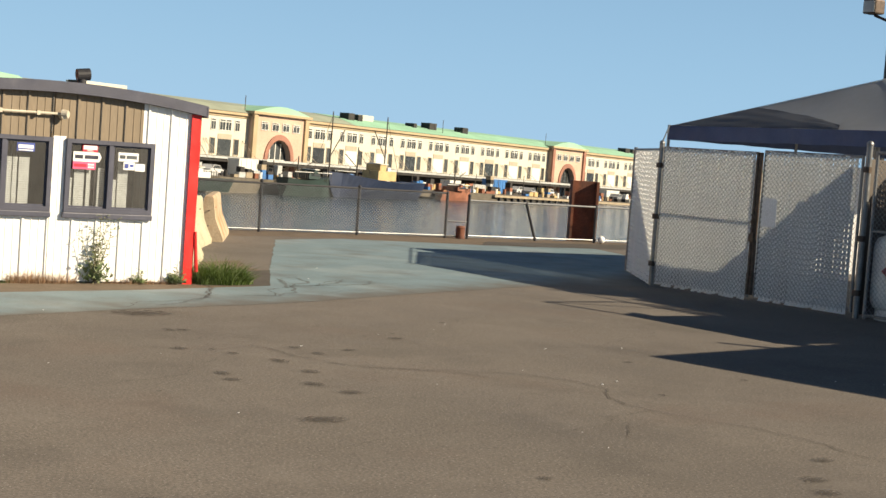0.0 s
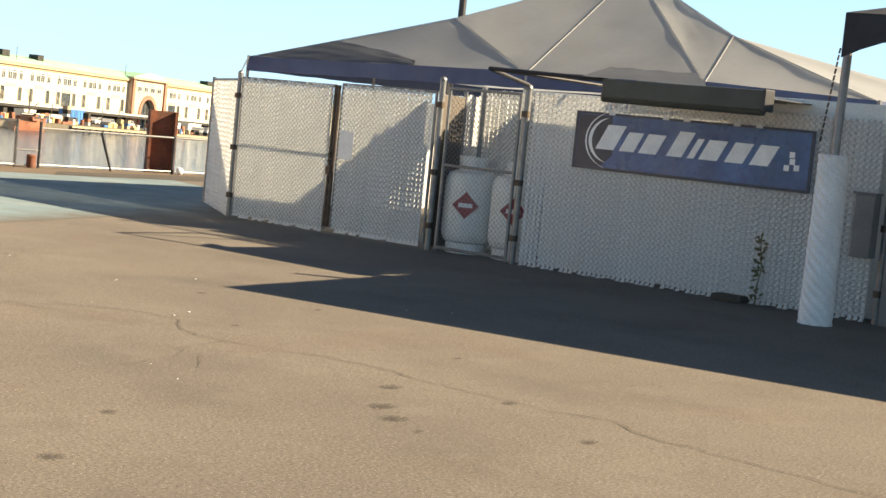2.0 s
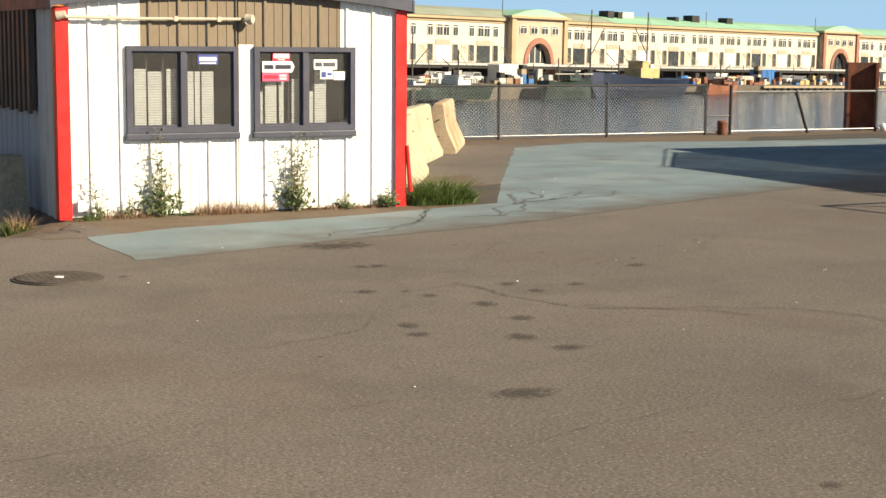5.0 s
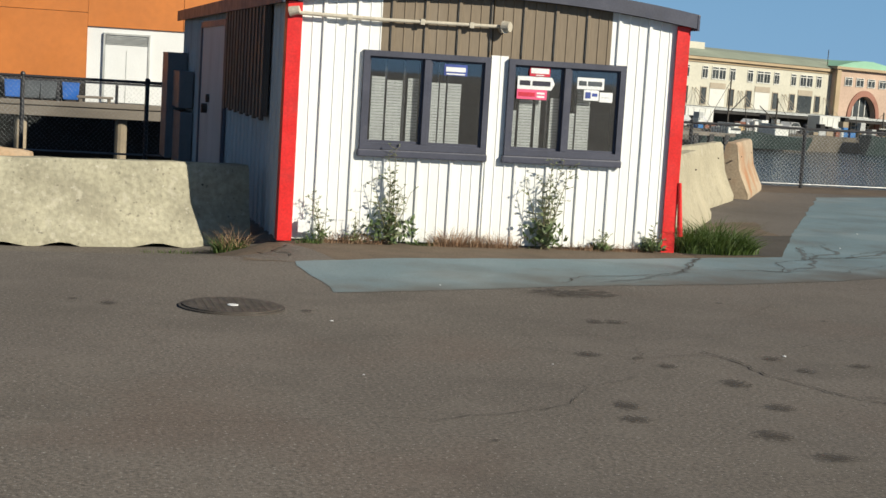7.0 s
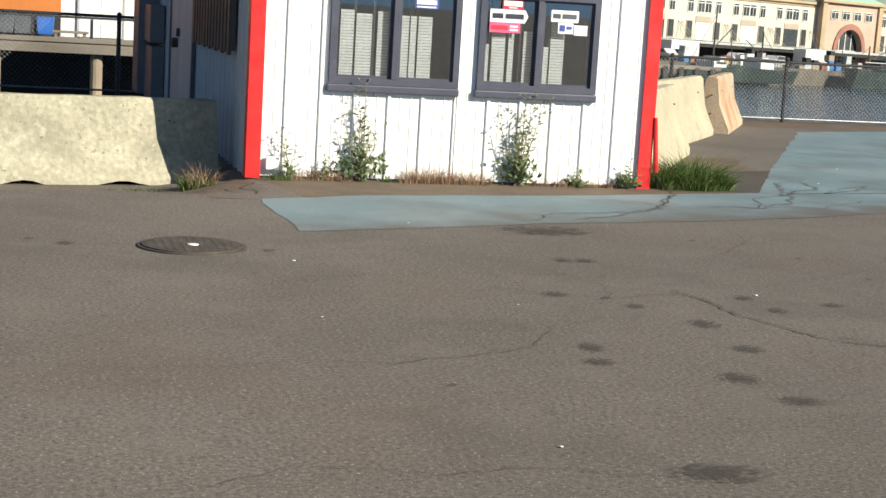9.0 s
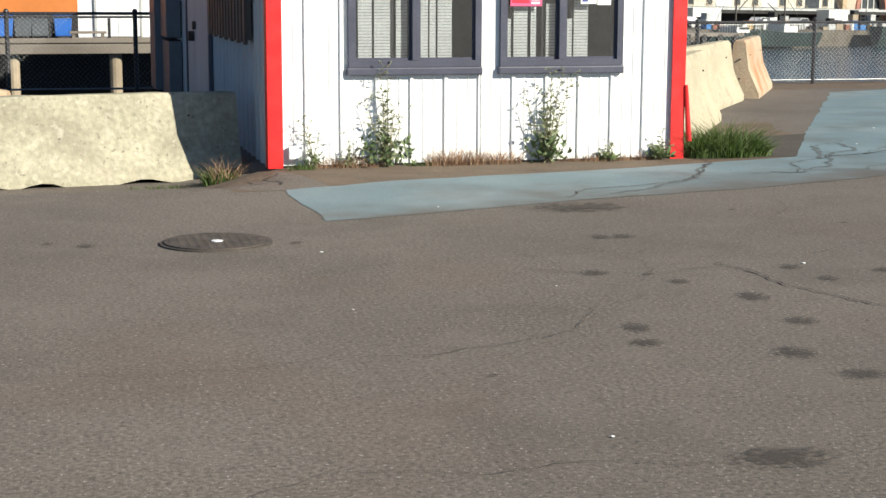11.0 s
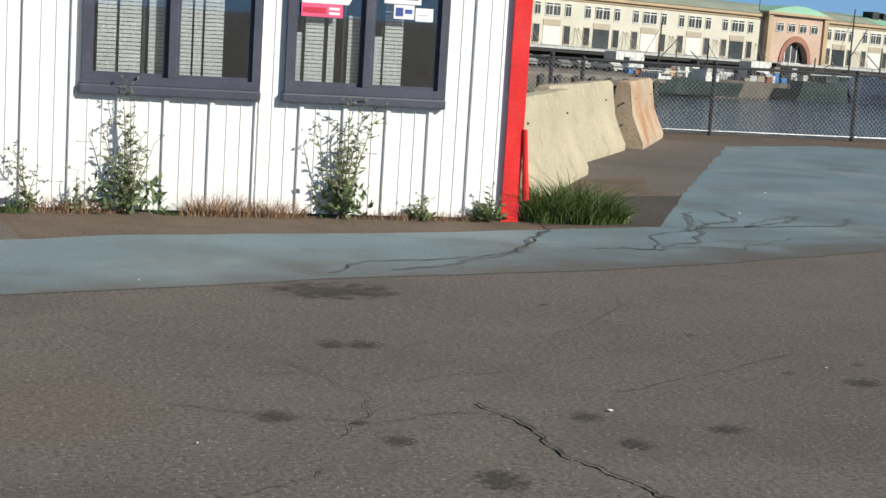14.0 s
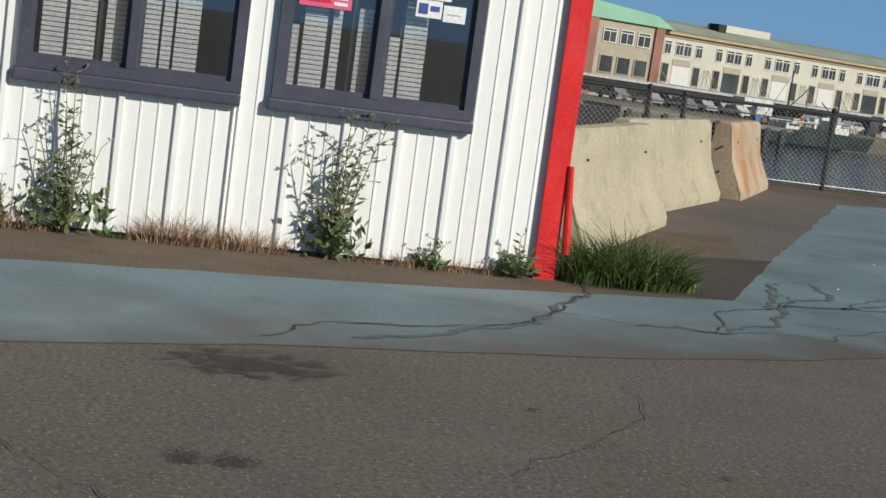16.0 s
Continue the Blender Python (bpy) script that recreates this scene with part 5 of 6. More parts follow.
for y in (-2.9, -5.2, -7.6):
    part("beam_bracket", box(blank(), -0.269, 0.3, y, y + 0.08, 2.365, 2.43), white_wall, t)
t = thing("wall_panel", "dark grey sheet panel beside the slatted fence", "panel", at=pose(FX - 0.06, -10.26, 0))
part("sheet", box(blank(), -0.02, 0.01, -0.34, 0, 0.0, 2.25, 0.004), grey_box, t)
bm = bmesh.new()
rnd = random.Random(77)
for k in range(60):
    z = rnd.uniform(0.05, 0.85)
    leaf(bm, Vector((-0.02 * rnd.random(), rnd.uniform(-0.03, 0.03), z)), Vector((rnd.uniform(-1, 0), rnd.uniform(-1, 1), rnd.uniform(-0.3, 1))).normalized(), 0.09, 0.02, rnd)
for k in range(9):
    tube(bm, (0, 0.02 * math.sin(k), 0.1 * k - 0.02), (0, 0.02 * math.sin(k + 1), 0.1 * k + 0.08), 0.007, 5)
b = part("weed", bm, stem_brown)
b.matrix_world = pose(FX - 0.09, -8.72, 0)
tagged(b, "dark dry weed climbing the slatted fence", "weed", "weeds along the fence")
b = part("rubble", box(blank(), -0.12, 0.12, -0.2, 0.2, 0, 0.09, 0.03), dark_asphalt)
b.matrix_world = pose(FX - 0.15, -8.4, 0)
tagged(b, "dark lump of asphalt at the fence foot", "rubble")


# ---- the marquee ----
def marquee():
    """A pole tent: eave points on the rim, seams up to two low crowns and the peak, with a sagging skin."""
    t = thing("marquee", "grey pole tent with a blue valance", "tent", at=pose(14.8, 2.6, 0))
    o = Vector((14.8, 2.6, 0))
    C0, E1, E2, CR = Vector((14.8, 3.26, 2.63)), Vector((14.8, -2.95, 2.70)), Vector((14.8, -6.1, 2.74)), Vector((14.8, -8.75, 2.64))
    Q1, P, Q2 = Vector((16.26, -0.27, 3.62)), Vector((18.62, -2.30, 4.80)), Vector((16.37, -5.61, 3.55))
    B0, B1, B2 = Vector((21.32, 2.85, 2.62)), Vector((21.32, -3.11, 2.72)), Vector((21.32, -9.07, 2.7))
    N0, S0 = Vector((17.95, 3.02, 2.64)), Vector((17.95, -9.18, 2.7))
    tris = [("light", C0, E1, Q1), ("light", Q1, E1, P), ("light", E1, E2, P), ("light", P, E2, Q2), ("light", Q2, E2, CR),
            ("light", C0, Q1, N0), ("light", N0, Q1, B0), ("light", Q1, P, B1), ("light", Q1, B1, B0), ("light", P, Q2, B1), ("light", Q2, B2, B1), ("light", Q2, CR, S0), ("light", Q2, S0, B2)]
    bm = bmesh.new()
    for _, a, b, c in tris:
        n = 14
        mid = (a + b + c) / 3
        nor = (b - a).cross(c - a).normalized()
        if nor.z < 0:
            nor = -nor
        grid = {}
        for i in range(n + 1):
            for j in range(n + 1 - i):
                u, v = i / n, j / n
                w = 1 - u - v
                p = a * w + b * u + c * v
                sag = 27 * u * v * w * 0.03 + 0.02 * (4 * u * w + 4 * v * w + 4 * u * v) * 0.5
                edge = min(u, v, w)
                wr = noise.noise(p * 1.1) * 0.022 * min(1, edge * 8) + noise.noise(p * 4) * 0.006 * min(1, edge * 8)
                grid[i, j] = bm.verts.new(p - Vector((0, 0, sag * 0.8)) + nor * wr - o)
        for i in range(n):
            for j in range(n - i):
                bm.faces.new((grid[i, j], grid[i + 1, j], grid[i, j + 1]))
                if i + j < n - 1:
                    bm.faces.new((grid[i + 1, j], grid[i + 1, j + 1], grid[i, j + 1]))
    bmesh.ops.remove_doubles(bm, verts=bm.verts, dist=0.002)
    bm.normal_update()
    skin = part("skin", bm, tent_grey, t, "weathered grey tent skin", smooth=True)
    skin.data.set_sharp_from_angle(angle=0.13)      # the seams stay crisp
    # welted seams from the eaves up to the crowns
    for a, b in ((Q1, E1), (E1, P), (E2, Q2), (P, Q2), (Q1, P), (C0, Q1), (Q2, CR), (E2, P)):
        bm, n = bmesh.new(), 10
        line = [a + (b - a) * (i / n) - Vector((0, 0, 0.032 * 4 * (i / n) * (1 - i / n) * 0.25)) - o + Vector((-0.006, 0, 0.006)) for i in range(n + 1)]
        for p, q in zip(line, line[1:]):
            tube(bm, p, q, 0.006, 6)
        part("seam", bm, seam_grey, t, "welted seam")
    # blue valance along the eaves
    rim = [C0, E1, E2, CR, S0, B2, B1, B0, N0, C0]
    for a, b in zip(rim, rim[1:]):
        bm = bmesh.new()
        n, prev = max(2, int((b - a).length / 0.12)), None
        for i in range(n + 1):
            p = a + (b - a) * i / n - o
            d = noise.noise((p.x * 2, p.y * 2, 1.0)) * 0.03
            now = [bm.verts.new(p + Vector((-0.01, 0, 0.02))), bm.verts.new(p + Vector((-0.03 + d, 0, -0.24 + d * 0.5)))]
            if prev:
                bm.faces.new((prev[0], prev[1], now[1], now[0]))
            prev = now
        part("valance", bm, tent_blue, t, "dark blue cloth valance")
    # a loose dark flap folded over the corner
    bm, n = bmesh.new(), 12
    grid = {}
    for i in range(n + 1):
        for j in range(n + 1):
            f, g = i / n, j / n
            p = C0 + (E1 - C0) * (0.03 + 0.60 * f) + (Q1 - C0) * (0.40 * g * (1 - f) ** 0.7)
            grid[i, j] = bm.verts.new(p - o + Vector((-0.02, 0, 0.02 + 0.02 * noise.noise((f * 7, g * 6, 3.0)) + 0.015 * math.sin(g * 3.1))))
    for i in range(n):
        for j in range(n):
            bm.faces.new((grid[i, j], grid[i + 1, j], grid[i + 1, j + 1], grid[i, j + 1]))
    part("corner_flap", bm, tent_dark, t, "crumpled dark tarp", smooth=True)
    for p in (C0, E1, E2, CR, B0, B1, B2, N0, S0):
        part("side_pole", tube(blank(), (p.x - o.x, p.y - o.y, -0.02), (p.x - o.x, p.y - o.y, p.z + 0.03), 0.03, 8), galvanised, t)
    for p in (Q1, P, Q2):
        part("centre_pole", tube(blank(), (p.x - o.x, p.y - o.y, -0.02), (p.x - o.x, p.y - o.y, p.z - 0.02), 0.05, 10), galvanised, t)
    q = C0 - o
    part("guy_rope", tube(blank(), tuple(q + Vector((0, 0, 0.02))), (FX - o.x, 0.6 - o.y, 2.24), 0.012, 6), galvanised, t)


marquee()


def floodlight_mast(x, y, top):
    t = thing("floodlight_mast", "black mast with two floodlights on a crossbar", "lamp post", at=pose(x, y, 0))
    part("mast", tube(blank(), (0, 0, -0.05), (0, 0, top + 0.6), 0.11, 12, 0.09), black_post, t)
    bm = bmesh.new()
    tube(bm, (0, 0, top - 0.25), (0, -0.55, top - 0.05), 0.035, 8)
    tube(bm, (0, 0, top - 0.25), (0, 0.55, top - 0.05), 0.035, 8)
    part("crossbar", bm, black_post, t)
    for y1 in (-0.62, 0.62):
        lamp = part("floodlight", box(blank(), -0.16, 0.20, y1 - 0.2, y1 + 0.2, top - 0.02, top + 0.34, 0.04), iron, t, "bronze floodlight housing")
        part("lens", box(blank(), -0.175, -0.161, y1 - 0.17, y1 + 0.17, top + 0.02, top + 0.30), vent_grey, lamp)


floodlight_mast(26.0, 7.45, 6.05)


# ---- across the inlet: orange building, deck, bins, bushes ----
def orange_building():
    t = thing("orange_building", "building clad in orange panels with white bay", "building", at=pose(0, 24.0, 0))
    part("core", box(blank(), -30, 8, 0.12, 14, -1.0, 5.6), white_wall, t)
    for i in range(12):
        for j in range(3):
            x1 = -0.93 - i * 2.4
            z = 0.88 + j * 1.55
            part("panel", box(blank(), x1 - 2.39, x1, 0.0, 0.118, z, z + 1.54, 0.004), orange_panel, t)
    for i in range(4):
        for j in range(2):
            part("panel", box(blank(), -0.925 + i * 2.2, 1.265 + i * 2.2, 0.0, 0.118, 2.12 + j * 1.7, 3.81 + j * 1.7, 0.004), orange_panel, t)
    part("band", box(blank(), -30, -0.93, 0.02, 0.118, 0.36, 0.875), far_dark, t, "dark lower band")
    part("white_bay", box(blank(), -0.925, 7.9, 0.05, 0.118, 0.36, 2.115), white_wall, t)
    door = part("door", box(blank(), -0.51, 0.46, 0.0, 0.048, 0.38, 1.72), white_wall, t, "white double door")
    part("door_split", box(blank(), -0.03, -0.015, -0.006, -0.001, 0.38, 1.6), vent_grey, door)
    for k in range(6):
        part("vent_slat", box(blank(), -0.5, 0.45, -0.02, 0.045, 1.73 + k * 0.035, 1.75 + k * 0.035), vent_grey, t)
    part("door_frame", grille(blank(), (-0.56, -0.515, 0.47, 0.515), (0.38, 1.95, 1.99), {(1, 0)}, -0.015, 0.049), vent_grey, t)
    part("roof", box(blank(), -30.2, 8.2, -0.2, 14.2, 5.601, 5.8), roof_metal, t)
    part("corner_pipe", tube(blank(), (-3.62, -0.1, 0.3), (-3.62, -0.1, 5.5), 0.12, 10), rust, t)


orange_building()


def deck():
    t = thing("timber_deck", "weathered timber deck on piles", "deck", at=pose(0, 20.4, 0))
    for i in range(22):
        part("plank", box(blank(), -26, 9, i * 0.165, i * 0.165 + 0.155, 0.30, 0.36), deck_wood, t)
    part("edge_beam", box(blank(), -26, 9, -0.12, -0.005, 0.14, 0.34, 0.01), deck_wood, t)
    part("kerb", box(blank(), -26, 9, -0.10, 0.06, 0.362, 0.46, 0.01), deck_wood, t)
    for x in (-14.6, -10.2, -6.2, -2.35, -0.28, 2.0, 5.0):
        part("pile", tube(blank(), (x, 0.15, -6.2), (x, 0.15, 0.29), 0.13, 12), pile_wood, t)
    for x in (-9, -7, -5, -3, -1.6, -0.4, 0.8, 2.0):
        part("rail_post", box(blank(), x - 0.03, x + 0.03, -0.04, 0.02, 0.462, 0.86), black_post, t)
    part("rail", box(blank(), -10, 3, -0.06, 0.04, 0.865, 0.91), black_post, t)


deck()
# near-black wall put in for the darkness under the deck
flat_wall = part("sea_wall", box(blank(), -40, 12, 23.5, 24.0, -7, 0.29), far_dark)
tagged(flat_wall, "near-black wall closing the dark space under the deck", "wall", kind="structure")


def wheelie_bin(x, y, mat, label):
    t = thing("bin", label, "bin", "bins on the deck", at=pose(x, y, 0.36))
    bm = box(blank(), -0.2, 0.2, -0.22, 0.22, 0.05, 0.5, 0.02)
    for v in bm.verts:
        if v.co.z < 0.2:
            v.co.x *= 0.85
            v.co.y *= 0.85
    part("body", bm, mat, t)
    part("lid", box(blank(), -0.22, 0.22, -0.25, 0.24, 0.505, 0.56, 0.02), mat, t)
    for s in (-0.17, 0.17):
        part("wheel", tube(blank(), (s - 0.03, 0.2, 0.06), (s + 0.03, 0.2, 0.06), 0.06, 12), black_post, t)


wheelie_bin(-1.28, 23.5, bin_blue, "blue plastic wheeled bin on the deck")
wheelie_bin(-2.55, 23.5, bin_blue, "blue plastic wheeled bin on the deck")
wheelie_bin(-1.78, 23.5, bin_grey, "dark grey wheeled bin on the deck")
wheelie_bin(-2.15, 23.5, bin_grey, "dark grey wheeled bin on the deck")
t = thing("bench", "low weathered timber bench on the deck", "bench", at=pose(-0.75, 22.9, 0.36))
part("seat", box(blank(), -0.4, 0.4, -0.15, 0.15, 0.12, 0.17, 0.01), deck_wood, t)
part("leg", box(blank(), -0.35, -0.28, -0.12, 0.12, 0, 0.119), deck_wood, t)
part("leg", box(blank(), 0.28, 0.35, -0.12, 0.12, 0, 0.119), deck_wood, t)


def bush(x, y, rx, ry, height, seed, leaves, label):
    rnd = random.Random(seed)
    z0 = ground_z(x, y)
    t = thing("bush", label, "bush", "bushes by the inlet", at=pose(x, y, z0))
    stem_bm, verts, faces = bmesh.new(), [], []
    tips = []
    for k in range(26):
        a, r = rnd.uniform(0, 2 * math.pi), math.sqrt(rnd.random())
        tip = Vector((math.cos(a) * r * rx, math.sin(a) * r * ry, height * rnd.uniform(0.35, 1.0) * (1.05 - 0.25 * r)))
        base = Vector((tip.x * 0.3, tip.y * 0.3, -0.05))
        mid = (base + tip) / 2 + Vector((rnd.uniform(-0.2, 0.2), rnd.uniform(-0.2, 0.2), 0.1))
        tube(stem_bm, base, mid, 0.025, 6, 0.016)
        tube(stem_bm, mid, tip, 0.016, 6, 0.005)
        tips += [tip, mid, (mid + tip) / 2, mid * 0.6 + base * 0.4]
    for _ in range(leaves):
        c = rnd.choice(tips) + Vector((rnd.gauss(0, 0.19), rnd.gauss(0, 0.19), rnd.gauss(0, 0.19)))
        c.z = max(c.z, 0.03)
        d = Vector((rnd.uniform(-1, 1), rnd.uniform(-1, 1), rnd.uniform(-0.9, 0.5))).normalized()
        s = d.cross(Vector((rnd.uniform(-1, 1), rnd.uniform(-1, 1), rnd.uniform(-1, 1)))).normalized()
        ln = rnd.uniform(0.08, 0.17)
        n = len(verts)
        verts += [c, c + d * ln * 0.5 + s * ln * 0.3, c + d * ln, c + d * ln * 0.5 - s * ln * 0.3]
        faces.append((n, n + 1, n + 2, n + 3))
    part("stem", stem_bm, stem_brown, t)
    part("leaves", soup(verts, faces), leaf_green, t)


bush(-4.1, 10.1, 0.75, 0.5, 3.3, 61, 6500, "dense green leafy bush over the fence")
bush(-5.4, 9.8, 0.9, 0.6, 3.6, 62, 6500, "dense green leafy bush over the fence")
bush(-6.9, 9.9, 0.9, 0.6, 3.4, 64, 4500, "dense green leafy bush over the fence")
bush(-3.35, 10.25, 0.42, 0.3, 1.6, 63, 1500, "leafy shoots beside the rusty post")


# ---- the far shore ----
FAR = pose(118.4, 200.5, 0.20, 0, 0, math.degrees(math.atan2(0.3229, 0.9465))) @ pose(0, 0, 0, 0, 0.88, 0)
BASE, TOP = -4.3, 5.5


def shared(name, bm, mat):
    return finish(name, bm, mat)


win_glass = shared("pane", box(blank(), -0.5, 0.5, -0.02, 0.06, 0, 1), far_glass)
win_frame = shared("window_frame", grille(blank(), (-0.57, -0.5, -0.025, 0.025, 0.5, 0.57), (-0.08, 0.0, 0.78, 0.86, 1.0, 1.06),
                                          {(1, 1), (3, 1), (1, 3), (2, 3), (3, 3)}, -0.10, 0.06), far_frame)
plain_frame = shared("window_surround", grille(blank(), (-0.58, -0.5, 0.5, 0.58), (-0.06, 0.0, 1.0, 1.05), {(1, 1)}, -0.10, 0.06), far_panel)


def far_window(parent, s, z, w, h, plain=False):
    frame_ob = new("window", plain_frame if plain else win_frame)
    frame_ob.parent = parent
    frame_ob.matrix_basis = Matrix.Translation((s, 0, z)) @ Matrix.Diagonal((w, 1, h, 1))
    glass_ob = new("pane", win_glass)
    glass_ob.parent = frame_ob
    return frame_ob


def far_building():
    t = thing("warehouse", "long cream stucco warehouse with green copper roof", "warehouse", at=FAR)
    # two storeys of stucco over an arcade, its shade put into a near-black wall
    part("upper_wall", box(blank(), -150, 190, 0, 16, -1.6, TOP - 0.7), cream_stucco, t)
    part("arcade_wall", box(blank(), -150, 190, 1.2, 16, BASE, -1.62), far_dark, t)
    part("cornice", box(blank(), -150, 190, -0.5, 0.5, TOP - 0.68, TOP - 0.25), cornice_tan, t)
    part("frieze", box(blank(), -150, 190, -0.15, 0.3, TOP - 1.05, TOP - 0.705), cornice_tan, t)
    bm = prism(blank(), [(-0.6, TOP - 0.24), (16.5, TOP - 0.24), (9, TOP + 1.5), (3.0, TOP + 0.85)], "x", -150, 4.5)
    part("roof", bm, roof_grey, t, "weathered grey-green roof")
    bm = prism(blank(), [(-0.6, TOP - 0.24), (16.5, TOP - 0.24), (9, TOP + 1.5), (3.0, TOP + 0.85)], "x", 20.0, 190)
    part("roof", bm, copper_green, t, "pale green copper roof")
    bm = prism(blank(), [(-0.6, TOP - 0.24), (16.5, TOP - 0.24), (9, TOP + 1.45), (3.0, TOP + 0.8)], "x", 4.5, 20.0)
    part("roof", bm, roof_grey, t, "weathered grey-green roof")
    # canopy box deepened in near-black to hold the shade under its edge
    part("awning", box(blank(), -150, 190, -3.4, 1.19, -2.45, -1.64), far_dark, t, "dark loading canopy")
    part("awning_edge", box(blank(), -150, 190, -3.55, -3.405, -2.0, -1.66), vent_grey, t, "grey edge beam of the canopy")
    # bays between the pavilions
    spans = [(-50.5, -6.7, 5), (7.2, 83.4, 9), (96.5, 150, 6)]
    for a, b, n in spans:
        w = (b - a) / n
        for i in range(n):
            c = a + w * (i + 0.5)
            for ds, ww in ((-2.6, 0.95), (-0.66, 1.15), (0.66, 1.15), (2.6, 0.95)):
                far_window(t, c + ds * w / 8.6, 2.35, ww, 1.55)
            far_window(t, c - 2.6 * w / 8.6, -1.3, 1.0, 2.3, True)
            far_window(t, c + 2.6 * w / 8.6, -1.3, 1.0, 2.3, True)
            part("loading_door", box(blank(), c - 1.45, c + 1.45, -0.06, 0.05, -1.55, 0.9), far_frame if (i * 7 + n) % 3 else far_glass, t)
            part("spandrel", box(blank(), c - 1.5, c + 1.5, -0.08, 0.05, 0.95, 1.75), far_panel, t)
            for k in (-1, 1):
                part("stay", tube(blank(), (c + k * 4.0 * w / 8.6, 0.0, 0.95), (c + k * 3.2 * w / 8.6, -2.4, -1.64), 0.035, 5), far_panel, t)
                part("stay", tube(blank(), (c + k * 4.0 * w / 8.6, 0.0, 0.95), (c + k * 4.8 * w / 8.6, -2.4, -1.64), 0.035, 5), far_panel, t)
    # pavilions with arches
    for s0 in (0.6, 90.0):
        n = 18
        hw, spring, r = 2.75, -1.6, 2.75
        outer = [(-6.4, BASE), (-hw, BASE)] + [(-r * math.cos(math.pi * i / n), spring + r * 1.15 * math.sin(math.pi * i / n)) for i in range(n + 1)] + [(hw, BASE), (6.4, BASE), (6.4, TOP - 0.2), (-6.4, TOP - 0.2)]
        bm = prism(blank(), outer, "y", -0.9, -0.02)
        bmesh.ops.translate(bm, verts=bm.verts, vec=(s0, 0, 0))
        pav = part("pavilion", bm, brick_pink, t, "pink brick arched pavilion")
        ring = [(-(r + q) * math.cos(math.pi * i / n), spring + (r + q) * 1.15 * math.sin(math.pi * i / n)) for q, rng in ((0.0, range(n + 1)), (0.75, range(n, -1, -1))) for i in rng]
        bm = prism(blank(), ring, "y", -1.1, -0.91)
        bmesh.ops.translate(bm, verts=bm.verts, vec=(s0, 0, 0))
        part("arch_ring", bm, brick_red, pav)
        for a, b in ((-6.6, -5.7), (5.7, 6.6)):
            part("pier", box(blank(), s0 + a, s0 + b, -1.25, -0.91, BASE, TOP - 0.3), brick_red if s0 > 50 else cornice_tan, pav)
        for a, b in ((-3.75, -2.8), (2.8, 3.75)):
            part("jamb", box(blank(), s0 + a, s0 + b, -1.15, -0.91, BASE, spring), brick_red, pav)
        part("arch_glass", box(blank(), s0 - 2.7, s0 + 2.7, -0.015, -0.005, BASE, spring + 3.2), far_glass, pav)
        bm = bmesh.new()
        for x in (-1.3, 0, 1.3):
            box(bm, s0 + x - 0.08, s0 + x + 0.08, -0.12, -0.016, BASE, spring + (2.6 if x else 3.0))
        for z in (-1.7, -3.0):
            box(bm, s0 - 2.7, s0 + 2.7, -0.12, -0.016, z, z + 0.15)
        part("glazing_bars", bm, far_frame if s0 < 50 else far_dark, pav)
        for k in range(4):
            w = far_window(t, s0 - 3.75 + 2.5 * k, 3.0, 1.45, 1.15)
            w.location.y = -0.92
        part("pavilion_cornice", box(blank(), s0 - 7, s0 + 7, -1.5, 0, TOP - 0.19, TOP + 0.2), cornice_tan, pav)
        bm = prism(blank(), [(s0 - 6.8, TOP + 0.21), (s0 - 3.6, TOP + 0.95), (s0 - 1, TOP + 1.3), (s0 + 1, TOP + 1.3), (s0 + 3.6, TOP + 0.95), (s0 + 6.8, TOP + 0.21)], "y", -1.2, 6)
        part("pavilion_roof", bm, copper_green, pav, "green copper pavilion roof")
    # end block at the left
    part("end_block", box(blank(), -66, -50.6, -0.9, -0.02, BASE, TOP - 0.2), far_panel, t, "brown stucco end block")
    for a, b in ((-51.9, -50.5), (-62.5, -61.1)):
        part("pier", box(blank(), a, b, -1.2, -0.91, BASE, TOP - 0.2), brick_red, t)
    for k in range(3):
        w = far_window(t, -59.0 + 2.75 * k, 2.6, 1.9, 1.6)
        w.location.y = -0.92
        w = far_window(t, -59.0 + 2.75 * k, -1.2, 1.9, 2.0, True)
        w.location.y = -0.92
    bm = prism(blank(), [(-68, TOP - 0.18), (-66, TOP + 1.3), (-62, TOP + 1.9), (-52, TOP + 1.2), (-49, TOP - 0.18)], "y", -1.3, 8)
    part("end_roof", bm, copper_green, t, "green copper roof")
    # plant boxes on the roof
    for s0, z, w in ((22.5, 1.0, 1.6), (25.0, 0.9, 1.2), (46.5, 1.0, 2.2), (57.0, 0.9, 1.8), (-38.0, 0.9, 1.3), (121, 0.8, 2.0), (124, 0.8, 1.4), (41.0, 0.6, 0.9)):
        part("roof_unit", box(blank(), s0 - w / 2, s0 + w / 2, 2.5, 4.5, TOP + 0.4, TOP + 0.9 + z), far_dark, t, "dark rooftop unit")
    part("stair_head", box(blank(), 26.2, 30.5, 4, 8, TOP + 0.5, TOP + 1.9), cream_stucco, t)
    part("stair_head", box(blank(), -36, -28, 4, 8, TOP + 0.5, TOP + 1.9), cream_stucco, t)
    for s0 in (-5.9, 83.6, 47.5):
        part("antenna", tube(blank(), (s0, 1, TOP), (s0, 1, TOP + 2.6), 0.06, 6), mast_dark, t)
    return t


far_building()
quay = part("far_quay", box(blank(), -160, 220, -24, 16, -8.5, BASE - 0.02), quay_stone)
quay.matrix_world = FAR
tagged(quay, "stone quay below the warehouse", "quay", kind="structure")
t = thing("quay_fender", "row of timber fender piles along quay", "fender", at=FAR @ pose(0, -24.0, 0))
